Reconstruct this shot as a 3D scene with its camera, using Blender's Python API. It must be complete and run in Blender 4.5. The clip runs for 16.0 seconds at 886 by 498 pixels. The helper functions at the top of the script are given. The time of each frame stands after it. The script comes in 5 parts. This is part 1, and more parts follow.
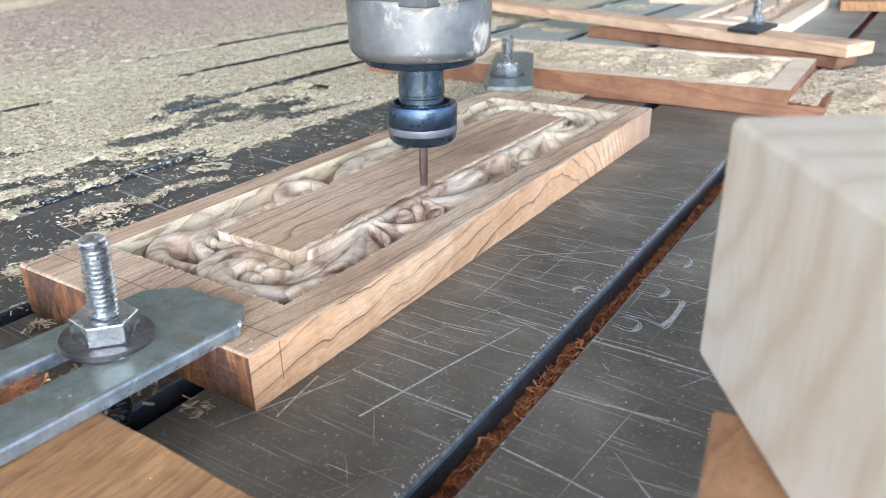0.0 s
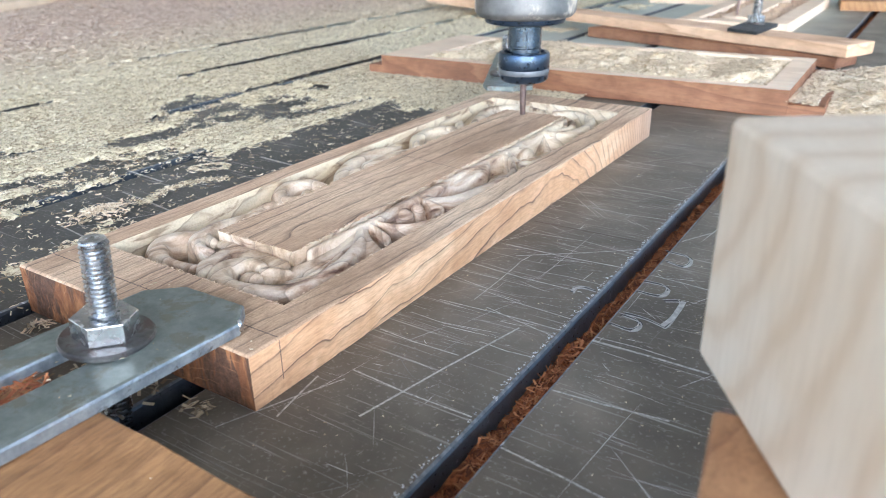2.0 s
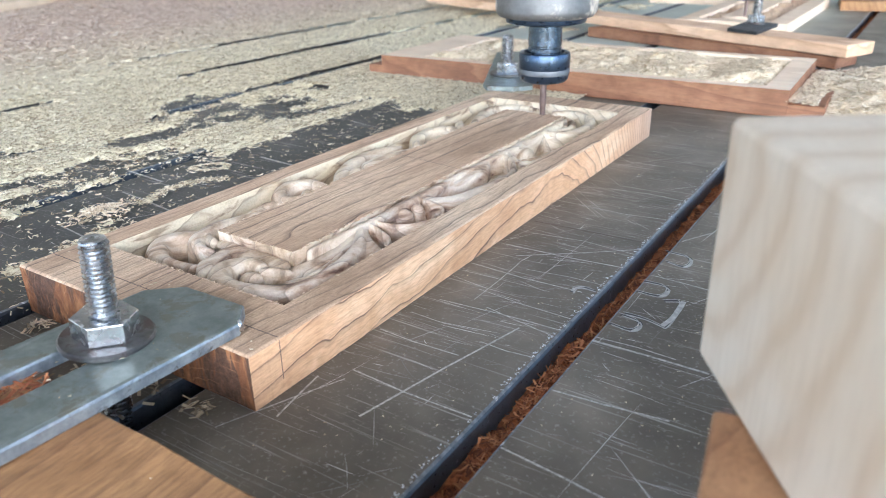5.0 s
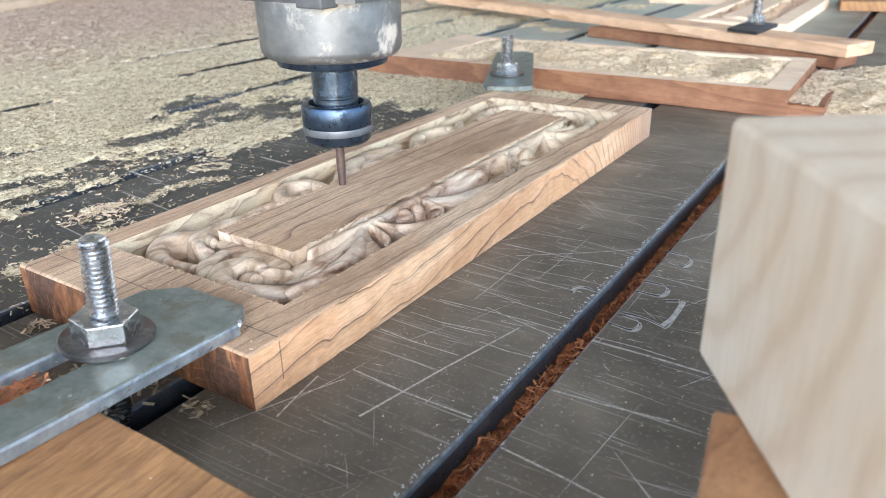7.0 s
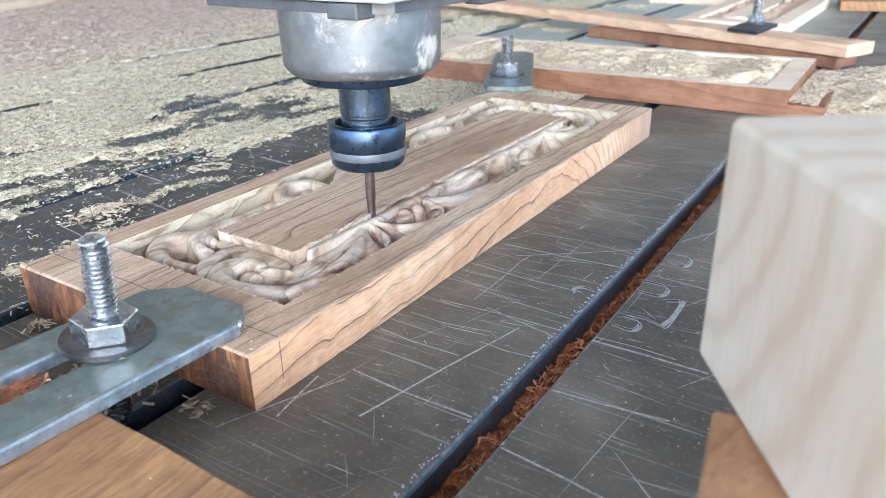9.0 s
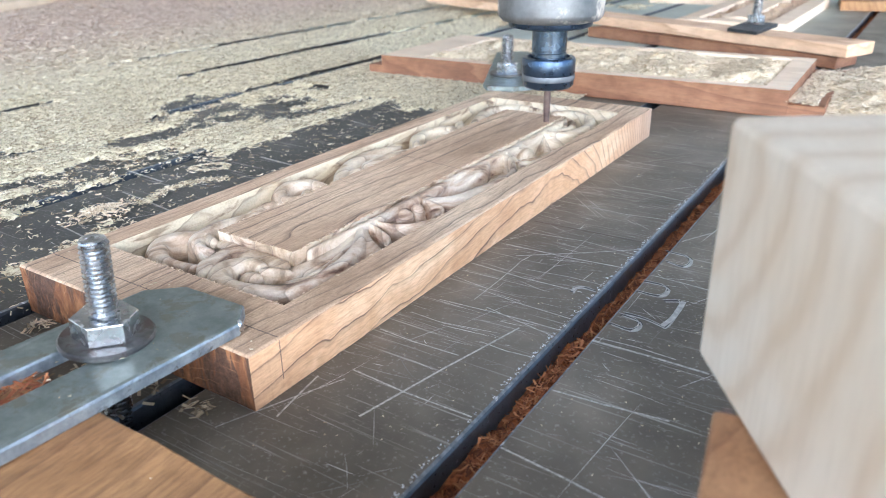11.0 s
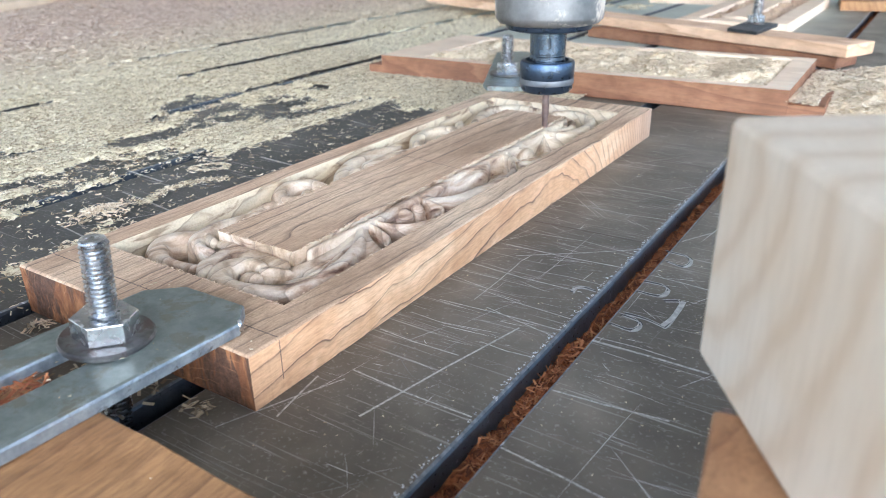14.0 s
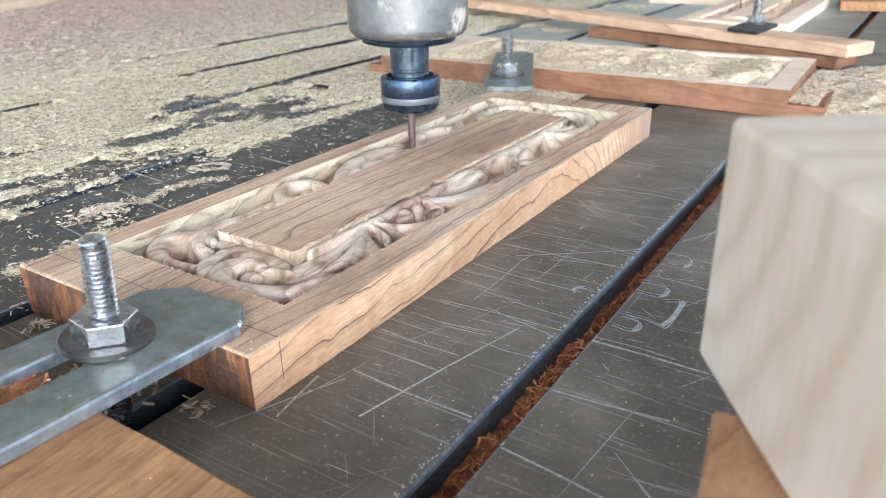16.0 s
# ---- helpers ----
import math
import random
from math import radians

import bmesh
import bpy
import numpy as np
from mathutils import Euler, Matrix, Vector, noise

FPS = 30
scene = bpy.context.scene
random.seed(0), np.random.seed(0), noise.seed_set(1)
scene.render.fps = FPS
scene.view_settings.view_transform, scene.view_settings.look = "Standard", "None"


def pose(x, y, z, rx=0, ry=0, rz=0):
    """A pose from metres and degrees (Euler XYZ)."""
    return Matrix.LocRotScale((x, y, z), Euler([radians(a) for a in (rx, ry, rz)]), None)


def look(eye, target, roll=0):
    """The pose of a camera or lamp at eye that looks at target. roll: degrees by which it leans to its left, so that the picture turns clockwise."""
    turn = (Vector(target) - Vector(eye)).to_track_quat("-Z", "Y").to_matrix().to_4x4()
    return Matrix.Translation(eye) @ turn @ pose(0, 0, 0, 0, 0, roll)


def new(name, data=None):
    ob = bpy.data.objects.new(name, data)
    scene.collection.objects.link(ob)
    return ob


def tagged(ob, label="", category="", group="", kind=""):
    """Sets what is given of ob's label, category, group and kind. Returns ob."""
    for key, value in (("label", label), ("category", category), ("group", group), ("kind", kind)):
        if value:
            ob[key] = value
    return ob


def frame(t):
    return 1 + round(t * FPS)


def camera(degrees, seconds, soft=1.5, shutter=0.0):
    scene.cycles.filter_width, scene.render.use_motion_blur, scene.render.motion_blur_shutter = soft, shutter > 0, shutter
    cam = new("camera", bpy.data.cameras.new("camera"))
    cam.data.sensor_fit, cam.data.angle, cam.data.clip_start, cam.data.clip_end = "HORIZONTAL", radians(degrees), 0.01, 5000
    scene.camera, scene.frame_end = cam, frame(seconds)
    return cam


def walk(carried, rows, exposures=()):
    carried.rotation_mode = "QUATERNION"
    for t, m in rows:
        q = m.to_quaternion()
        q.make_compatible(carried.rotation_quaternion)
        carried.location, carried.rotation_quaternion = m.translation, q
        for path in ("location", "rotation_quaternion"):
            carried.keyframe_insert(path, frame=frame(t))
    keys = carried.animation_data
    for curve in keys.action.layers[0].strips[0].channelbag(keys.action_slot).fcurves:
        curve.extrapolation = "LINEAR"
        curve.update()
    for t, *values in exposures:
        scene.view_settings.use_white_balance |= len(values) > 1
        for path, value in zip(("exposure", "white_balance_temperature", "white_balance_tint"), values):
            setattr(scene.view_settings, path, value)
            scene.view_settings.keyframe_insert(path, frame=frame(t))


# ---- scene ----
# ---------------- camera ----------------
cam = camera(62.53, 16.0, 0.7)
EYE = Vector((0.1802, -0.1465, 0.1626))
GAZE = Vector((-0.50319, 0.76330, -0.40518))
VIEW = look(EYE, EYE + GAZE * 0.4, -1.03)
# the phone's white balance drifts a little warmer whenever the spindle fills the picture
TINTS = ((0.0, 2.60, 5330), (0.5, 2.46, 5380), (1.0, 2.60, 5530), (1.5, 2.58, 5350), (2.0, 2.60, 5330), (3.0, 2.63, 5260), (3.5, 2.53, 5530), (4.0, 2.60, 5280), (6.0, 2.57, 5410), (6.5, 2.57, 5530), (7.0, 2.56, 5540), (7.5, 2.65, 5260), (9.0, 2.66, 5130), (11.5, 2.67, 5260), (12.0, 2.62, 5280), (12.5, 2.45, 5470), (13.0, 2.60, 5430), (13.5, 2.58, 5360), (14.5, 2.61, 5180), (15.0, 2.58, 5080), (15.5, 2.57, 5460), (16.0, 2.59, 5460))
walk(cam, [(0.0, VIEW), (16.0, VIEW)], [(t, stops, k, 8) for t, stops, k in TINTS])
cam.data.dof.use_dof = True
cam.data.dof.focus_distance = 0.36
cam.data.dof.aperture_fstop = 17.0

# ---------------- light ----------------
SUN_UP, SUN_TURN = radians(36), radians(140)
world = bpy.data.worlds.new("sky")
scene.world = world
world.use_nodes = True
wn = world.node_tree
sky = wn.nodes.new("ShaderNodeTexSky")
sky.sky_type = "NISHITA"
sky.sun_disc = False
sky.sun_elevation, sky.sun_rotation = SUN_UP, SUN_TURN
sky.air_density, sky.dust_density, sky.ozone_density = 1.0, 2.0, 1.0
wn.links.new(sky.outputs[0], wn.nodes["Background"].inputs[0])
wn.nodes["Background"].inputs[1].default_value = 0.14
sun_data = bpy.data.lights.new("sun", "SUN")
sun_data.energy, sun_data.angle, sun_data.color = 1.25, radians(70), (1.0, 0.97, 0.93)
sun = new("sun", sun_data)
sun.matrix_world = look((0, 0, 3), Vector((0, 0, 3)) - Vector((math.sin(SUN_TURN) * math.cos(SUN_UP), math.cos(SUN_TURN) * math.cos(SUN_UP), math.sin(SUN_UP))))


# ---------------- materials ----------------
class Nodes:
    """Short hand for building a node material."""

    def __init__(self, name):
        self.m = bpy.data.materials.new(name)
        self.m.use_nodes = True
        self.t = self.m.node_tree
        self.bsdf = self.t.nodes["Principled BSDF"]

    def add(self, kind, ins=None, **props):
        n = self.t.nodes.new("ShaderNode" + kind)
        for k, v in props.items():
            if k == "blend":
                n.blend_type = v
            elif k == "dtype":
                n.data_type = v
            elif k == "op":
                n.operation = v
            elif k == "wave":
                n.wave_type = v
            elif k == "bands":
                n.bands_direction = v
            elif k == "feature":
                n.feature = v
        for k, v in (ins or {}).items():
            if isinstance(v, bpy.types.NodeSocket):
                self.t.links.new(v, n.inputs[k])
            else:
                n.inputs[k].default_value = v
        return n

    def coords(self, scale=(1, 1, 1), turn=(0, 0, 0), per_object=False):
        src = self.add("TexCoord").outputs["Object"]
        if per_object:
            r = self.add("ObjectInfo").outputs["Random"]
            off = self.add("Math", {0: r, 1: 7.3}, op="MULTIPLY").outputs[0]
            src = self.add("VectorMath", {0: src, 1: off}, op="ADD").outputs[0]
        return self.add("Mapping", {"Vector": src, "Rotation": [radians(a) for a in turn], "Scale": scale}).outputs[0]

    def noise(self, vec, scale, detail=4.0, rough=0.55, dist=0.0):
        return self.add("TexNoise", {"Vector": vec, "Scale": scale, "Detail": detail, "Roughness": rough, "Distortion": dist}).outputs["Fac"]

    def ramp(self, fac, stops):
        n = self.add("ValToRGB", {"Fac": fac})
        el = n.color_ramp.elements
        while len(el) < len(stops):
            el.new(0.5)
        for e, (pos, c) in zip(el, stops):
            e.position = pos
            e.color = (*c, 1) if len(c) == 3 else c
        return n.outputs["Color"]

    def mix(self, fac, a, b, blend="MIX"):
        n = self.t.nodes.new("ShaderNodeMix")
        n.data_type = "RGBA"
        n.blend_type = blend
        for k, v in ((0, fac), (6, a), (7, b)):
            if isinstance(v, bpy.types.NodeSocket):
                self.t.links.new(v, n.inputs[k])
            else:
                n.inputs[k].default_value = (*v, 1) if isinstance(v, tuple) and len(v) == 3 else v
        return n.outputs[2]

    def bump(self, height, strength, distance):
        n = self.add("Bump", {"Height": height, "Strength": strength, "Distance": distance})
        if self.bsdf.inputs["Normal"].links:
            self.t.links.new(self.bsdf.inputs["Normal"].links[0].from_socket, n.inputs["Normal"])
        self.t.links.new(n.outputs[0], self.bsdf.inputs["Normal"])

    def put(self, **ins):
        for k, v in ins.items():
            k = k.replace("_", " ")
            if isinstance(v, bpy.types.NodeSocket):
                self.t.links.new(v, self.bsdf.inputs[k])
            else:
                self.bsdf.inputs[k].default_value = (*v, 1) if isinstance(v, tuple) and len(v) == 3 else v
        return self.m


def wood(name, pale, mid, dark, line, grain=(1, 0.08, 1), turn=(0, 0, 0), rings=55.0, line_amount=0.75, rough=0.6, mottling=0.35, bump=0.25, wiggle=0.35, fine_amount=0.22, blotchy=0.75, porous=0.42):
    """Planed or sawn timber: growth lines bent by noise, fine pores, broad tone drift."""
    n = Nodes(name)
    v = n.coords(grain, turn)
    warp = n.noise(v, 9.0, 5.0, 0.5, 0.5)
    small = n.noise(v, 60.0, 3.0, 0.5)
    field = n.add("Math", {0: n.add("SeparateXYZ", {0: v}).outputs["X"], 1: rings}, op="MULTIPLY").outputs[0]
    field = n.add("Math", {0: field, 1: n.add("Math", {0: warp, 1: 5.0}, op="MULTIPLY").outputs[0]}, op="ADD").outputs[0]
    field = n.add("Math", {0: field, 1: n.add("Math", {0: small, 1: wiggle}, op="MULTIPLY").outputs[0]}, op="ADD").outputs[0]
    zz = n.add("Math", {0: n.add("SeparateXYZ", {0: v}).outputs["Z"], 1: rings * 0.6}, op="MULTIPLY").outputs[0]
    field = n.add("Math", {0: field, 1: zz}, op="ADD").outputs[0]
    saw = n.add("Math", {0: field}, op="FRACT").outputs[0]
    lines = n.ramp(saw, [(0.0, (0, 0, 0)), (0.74, (0, 0, 0)), (0.93, (0.5, 0.5, 0.5)), (0.965, (1, 1, 1)), (1.0, (0, 0, 0))])
    uneven = n.ramp(n.noise(v, 26.0, 4.0), [(0.36, (0, 0, 0)), (0.56, (1, 1, 1))])
    lines = n.mix(1.0, lines, uneven, "MULTIPLY")
    fine_saw = n.add("Math", {0: n.add("Math", {0: field, 1: 3.7}, op="MULTIPLY").outputs[0]}, op="FRACT").outputs[0]
    fine_lines = n.ramp(fine_saw, [(0.0, (0, 0, 0)), (0.70, (0, 0, 0)), (0.92, (fine_amount,) * 3), (1.0, (0, 0, 0))])
    blotch = n.ramp(n.noise(n.coords(), 34.0, 4.0, 0.6, 0.4), [(0.36, (0.62, 0.56, 0.52)), (0.60, (1, 1, 1))])
    lines = n.add("Math", {0: lines, 1: fine_lines}, op="MAXIMUM").outputs[0]
    tone = n.ramp(n.noise(v, 30.0, 5.0, 0.6, 0.6), [(0.30, mid), (0.72, pale)])
    tone = n.mix(n.add("Math", {0: saw, 1: mottling}, op="MULTIPLY").outputs[0], tone, dark)
    fine = n.coords(tuple(a * b for a, b in zip((900, 900, 900), grain)), turn)
    pores = n.noise(fine, 1.0, 3.0, 0.7)
    tone = n.mix(porous, tone, n.ramp(pores, [(0.30, (0.35, 0.28, 0.22)), (0.58, (1, 1, 1))]), "MULTIPLY")
    tone = n.mix(blotchy, tone, blotch, "MULTIPLY")
    col = n.mix(n.add("Math", {0: lines, 1: line_amount}, op="MULTIPLY").outputs[0], tone, line)
    n.bump(pores, bump, 0.0006)
    return n.put(Base_Color=col, Roughness=n.add("MapRange", {0: pores, 3: rough - 0.12, 4: rough + 0.15}).outputs[0])


def cut_wood():
    """Freshly routed wood: cream and mauve-grey figure, thin dark growth lines, tool chatter."""
    n = Nodes("fresh_cut_wood")
    v = n.coords((1, 0.50, 1.6), (0, 0, 24))
    figure = n.noise(v, 46.0, 4.0, 0.55, 1.8)
    col = n.ramp(figure, [(0.35, (0.13, 0.062, 0.034)), (0.42, (0.37, 0.235, 0.155)), (0.50, (0.56, 0.415, 0.30)), (0.58, (0.67, 0.55, 0.435)), (0.69, (0.83, 0.72, 0.56))])
    # the heart of the board runs paler and yellower along one side
    heart = n.ramp(n.noise(n.coords((1, 0.3, 1)), 13.0, 3.0, 0.5, 0.6), [(0.44, (0, 0, 0)), (0.62, (0.35, 0.35, 0.35))])
    col = n.mix(heart, col, (0.68, 0.555, 0.36))
    # paler and yellower towards the far end and along the outer edge
    place = n.add("SeparateXYZ", {0: n.coords()})
    pale_part = n.add("MapRange", {0: place.outputs["Y"], 1: 0.16, 2: 0.34, 3: 0.0, 4: 0.55}).outputs[0]
    pale_part = n.add("Math", {0: pale_part, 1: n.add("MapRange", {0: place.outputs["X"], 1: -0.129, 2: -0.1318, 3: 0.0, 4: 0.75}).outputs[0]}, op="MAXIMUM").outputs[0]
    pale_part = n.mix(1.0, pale_part, n.ramp(figure, [(0.36, (0.15, 0.15, 0.15)), (0.50, (1, 1, 1))]), "MULTIPLY")
    col = n.mix(pale_part, col, (0.74, 0.635, 0.435))
    field = n.add("Math", {0: n.add("SeparateXYZ", {0: v}).outputs["X"], 1: 95.0}, op="MULTIPLY").outputs[0]
    field = n.add("Math", {0: field, 1: n.add("Math", {0: n.noise(v, 9.0, 5.0, 0.5, 0.5), 1: 6.0}, op="MULTIPLY").outputs[0]}, op="ADD").outputs[0]
    field = n.add("Math", {0: field, 1: n.add("Math", {0: n.add("SeparateXYZ", {0: v}).outputs["Z"], 1: 35.0}, op="MULTIPLY").outputs[0]}, op="ADD").outputs[0]
    saw = n.add("Math", {0: field}, op="FRACT").outputs[0]
    lines = n.ramp(saw, [(0.0, (0, 0, 0)), (0.66, (0, 0, 0)), (0.93, (0.30, 0.30, 0.30)), (0.97, (0.62, 0.62, 0.62)), (1.0, (0, 0, 0))])
    col = n.mix(lines, col, (0.14, 0.09, 0.065))
    fuzz = n.noise(n.coords(), 900.0, 3.0, 0.7)
    col = n.mix(0.3, col, n.ramp(fuzz, [(0.32, (0.45, 0.38, 0.32)), (0.55, (1, 1, 1))]), "MULTIPLY")
    n.bump(n.noise(n.coords((1, 0.5, 1), (0, 0, 35)), 330.0, 4.0, 0.65), 0.6, 0.0009)
    return n.put(Base_Color=col, Roughness=n.add("MapRange", {0: fuzz, 3: 0.32, 4: 0.55}).outputs[0])


def panel_face():
    """Planed teak: soft grey-brown bands and thin broken dark lines, slantwise to the board, with fine cross scuffs."""
    n = Nodes("panel_wood")
    v = n.coords((1, 0.26, 1), (0, 0, 11))
    warp = n.noise(v, 10.0, 4.0, 0.5, 0.6)
    wide = n.noise(v, 3.5, 2.0, 0.5)
    ax = n.add("SeparateXYZ", {0: v}).outputs["X"]
    field = n.add("Math", {0: ax, 1: 85.0}, op="MULTIPLY").outputs[0]
    field = n.add("Math", {0: warp, 1: 5.2, 2: field}, op="MULTIPLY_ADD").outputs[0]
    field = n.add("Math", {0: wide, 1: 4.0, 2: field}, op="MULTIPLY_ADD").outputs[0]
    field = n.add("Math", {0: n.noise(v, 85.0, 3.0, 0.6), 1: 0.35, 2: field}, op="MULTIPLY_ADD").outputs[0]
    saw = n.add("Math", {0: field}, op="FRACT").outputs[0]
    line = n.ramp(saw, [(0.0, (0, 0, 0)), (0.80, (0.0, 0.0, 0.0)), (0.93, (0.42, 0.42, 0.42)), (0.965, (1, 1, 1)), (1.0, (0, 0, 0))])
    broken = n.ramp(n.noise(v, 30.0, 4.0, 0.6), [(0.36, (0.10, 0.10, 0.10)), (0.54, (1, 1, 1))])
    line = n.mix(1.0, line, broken, "MULTIPLY")
    second = n.add("Math", {0: n.add("Math", {0: field, 1: 2.9}, op="MULTIPLY").outputs[0]}, op="FRACT").outputs[0]
    second = n.ramp(second, [(0.0, (0, 0, 0)), (0.66, (0, 0, 0)), (0.9, (0.16, 0.16, 0.16)), (1.0, (0, 0, 0))])
    tone = n.ramp(n.noise(v, 24.0, 5.0, 0.6, 0.5), [(0.32, (0.50, 0.345, 0.22)), (0.50, (0.71, 0.51, 0.34)), (0.68, (0.88, 0.68, 0.475))])
    band = n.ramp(n.noise(n.coords((1, 0.16, 1), (0, 0, 20)), 55.0, 3.0, 0.5), [(0.42, (0.70, 0.64, 0.60)), (0.58, (1, 1, 1))])
    tone = n.mix(0.55, tone, band, "MULTIPLY")
    fibre = n.noise(n.coords((1100, 130, 900), (0, 0, 11)), 1.0, 3.0, 0.7)
    tone = n.mix(0.55, tone, n.ramp(fibre, [(0.30, (0.42, 0.34, 0.28)), (0.56, (1, 1, 1))]), "MULTIPLY")
    scuff = n.ramp(n.noise(n.coords((70, 900, 1), (0, 0, -24)), 1.0, 2.0, 0.5, 0.3), [(0.62, (0, 0, 0)), (0.70, (0.6, 0.6, 0.6))])
    tone = n.mix(scuff, tone, (0.40, 0.27, 0.19))
    dash = n.ramp(n.noise(n.coords((620, 42, 500), (0, 0, 11)), 1.0, 2.0, 0.5), [(0.58, (0, 0, 0)), (0.70, (0.55, 0.55, 0.55))])
    tone = n.mix(dash, tone, (0.27, 0.165, 0.11))
    grit = n.noise(n.coords(), 1300.0, 2.0, 0.6)
    tone = n.mix(0.5, tone, n.ramp(grit, [(0.36, (0.60, 0.54, 0.48)), (0.55, (1, 1, 1))]), "MULTIPLY")
    hatch = n.ramp(n.noise(n.coords((420, 16, 1), (0, 0, 19)), 1.0, 2.0, 0.5, 0.4), [(0.65, (0, 0, 0)), (0.69, (0.5, 0.5, 0.5))])
    tone = n.mix(hatch, tone, (0.17, 0.105, 0.07))
    col = n.mix(second, tone, (0.24, 0.145, 0.095))
    col = n.mix(line, col, (0.075, 0.045, 0.032))
    n.bump(fibre, 0.22, 0.0006)
    n.bump(scuff, 0.2, 0.0004)
    return n.put(Base_Color=col, Roughness=n.add("MapRange", {0: fibre, 3: 0.5, 4: 0.72}).outputs[0])


def panel_side():
    """Sawn long side: peach wood with a few wandering dark lines that steepen and crowd towards one end, pale saw marks."""
    n = Nodes("panel_edge_wood")
    v = n.coords()
    sep = n.add("SeparateXYZ", {0: v})
    warp = n.noise(n.coords((1, 0.42, 0.8)), 26.0, 3.0, 0.5, 0.5)
    rise = n.add("Math", {0: sep.outputs["Z"], 1: 85.0}, op="MULTIPLY").outputs[0]
    run = n.add("Math", {0: sep.outputs["Y"], 1: -11.0, 2: rise}, op="MULTIPLY_ADD").outputs[0]
    knot = n.add("MapRange", {0: sep.outputs["Y"], 1: 0.25, 2: 0.44, 3: 0.0, 4: 1.0}).outputs[0]
    knot = n.add("Math", {0: knot, 1: 2.0}, op="POWER").outputs[0]
    run = n.add("Math", {0: knot, 1: 24.0, 2: run}, op="MULTIPLY_ADD").outputs[0]
    field = n.add("Math", {0: warp, 1: 3.0, 2: run}, op="MULTIPLY_ADD").outputs[0]
    field = n.add("Math", {0: n.noise(v, 160.0, 3.0, 0.6), 1: 0.12, 2: field}, op="MULTIPLY_ADD").outputs[0]
    saw = n.add("Math", {0: field}, op="FRACT").outputs[0]
    line = n.ramp(saw, [(0.0, (0, 0, 0)), (0.70, (0, 0, 0)), (0.90, (0.32, 0.32, 0.32)), (0.955, (1, 1, 1)), (1.0, (0, 0, 0))])
    broken = n.ramp(n.noise(n.coords((1, 0.5, 1)), 60.0, 4.0, 0.6), [(0.34, (0.10, 0.10, 0.10)), (0.52, (0.95, 0.95, 0.95))])
    line = n.mix(1.0, line, broken, "MULTIPLY")
    second = n.add("Math", {0: n.add("Math", {0: field, 1: 3.3}, op="MULTIPLY").outputs[0]}, op="FRACT").outputs[0]
    second = n.ramp(second, [(0.0, (0, 0, 0)), (0.6, (0, 0, 0)), (0.9, (0.26, 0.26, 0.26)), (1.0, (0, 0, 0))])
    tone = n.ramp(n.noise(n.coords((1, 0.35, 1)), 40.0, 5.0, 0.6, 0.5), [(0.30, (0.60, 0.335, 0.17)), (0.52, (0.75, 0.465, 0.262)), (0.70, (0.87, 0.61, 0.385))])
    tone = n.mix(n.add("Math", {0: knot, 1: 0.9}, op="MULTIPLY").outputs[0], tone, (0.38, 0.275, 0.205))
    marks = n.ramp(n.noise(n.coords((1, 60, 9)), 1.0, 4.0, 0.65), [(0.36, (0.86, 0.82, 0.78)), (0.60, (1, 1, 1))])
    tone = n.mix(0.9, tone, marks, "MULTIPLY")
    fibre = n.noise(n.coords((900, 150, 1300)), 1.0, 3.0, 0.7)
    tone = n.mix(0.45, tone, n.ramp(fibre, [(0.30, (0.50, 0.40, 0.32)), (0.56, (1, 1, 1))]), "MULTIPLY")
    col = n.mix(second, tone, (0.36, 0.20, 0.11))
    col = n.mix(line, col, (0.085, 0.045, 0.028))
    n.bump(fibre, 0.2, 0.0006)
    n.bump(n.noise(n.coords((1, 500, 12)), 1.0, 2.0), 0.12, 0.0008)
    return n.put(Base_Color=col, Roughness=0.6)


def panel_end():
    """Sawn end grain: orange-brown, torn dark in patches, with pale arcs left by the saw."""
    n = Nodes("end_grain_wood")
    v = n.coords()
    base = n.ramp(n.noise(n.coords((1, 1, 0.5), (0, 24, 0)), 120.0, 5.0, 0.65, 0.6), [(0.34, (0.075, 0.028, 0.010)), (0.50, (0.20, 0.080, 0.028)), (0.68, (0.40, 0.185, 0.072))])
    torn = n.ramp(n.noise(n.coords((1, 1, 0.34), (0, -14, 0)), 62.0, 5.0, 0.62, 0.5), [(0.46, (0, 0, 0)), (0.51, (0.92, 0.92, 0.92))])
    col = n.mix(torn, base, n.ramp(n.noise(v, 320.0, 4.0, 0.7), [(0.35, (0.028, 0.014, 0.009)), (0.65, (0.12, 0.06, 0.034))]))
    far = n.add("VectorMath", {0: v, 1: (0.018, 0.0, 0.052)}, op="ADD").outputs[0]
    ring = n.add("VectorMath", {0: far}, op="LENGTH").outputs["Value"]
    ring = n.add("Math", {0: ring, 1: 210.0}, op="MULTIPLY").outputs[0]
    ring = n.add("Math", {0: n.noise(v, 70.0, 3.0), 1: 1.6, 2: ring}, op="MULTIPLY_ADD").outputs[0]
    arc = n.ramp(n.add("Math", {0: ring}, op="FRACT").outputs[0], [(0.0, (0, 0, 0)), (0.86, (0, 0, 0)), (0.94, (0.4, 0.4, 0.4)), (1.0, (0, 0, 0))])
    arc = n.mix(1.0, arc, n.ramp(n.noise(v, 90.0, 3.0), [(0.46, (0, 0, 0)), (0.60, (1, 1, 1))]), "MULTIPLY")
    col = n.mix(arc, col, (0.50, 0.27, 0.12))
    n.bump(n.noise(v, 500.0, 4.0, 0.7), 0.5, 0.0012)
    n.bump(torn, 0.25, 0.0012)
    return n.put(Base_Color=col, Roughness=0.72)


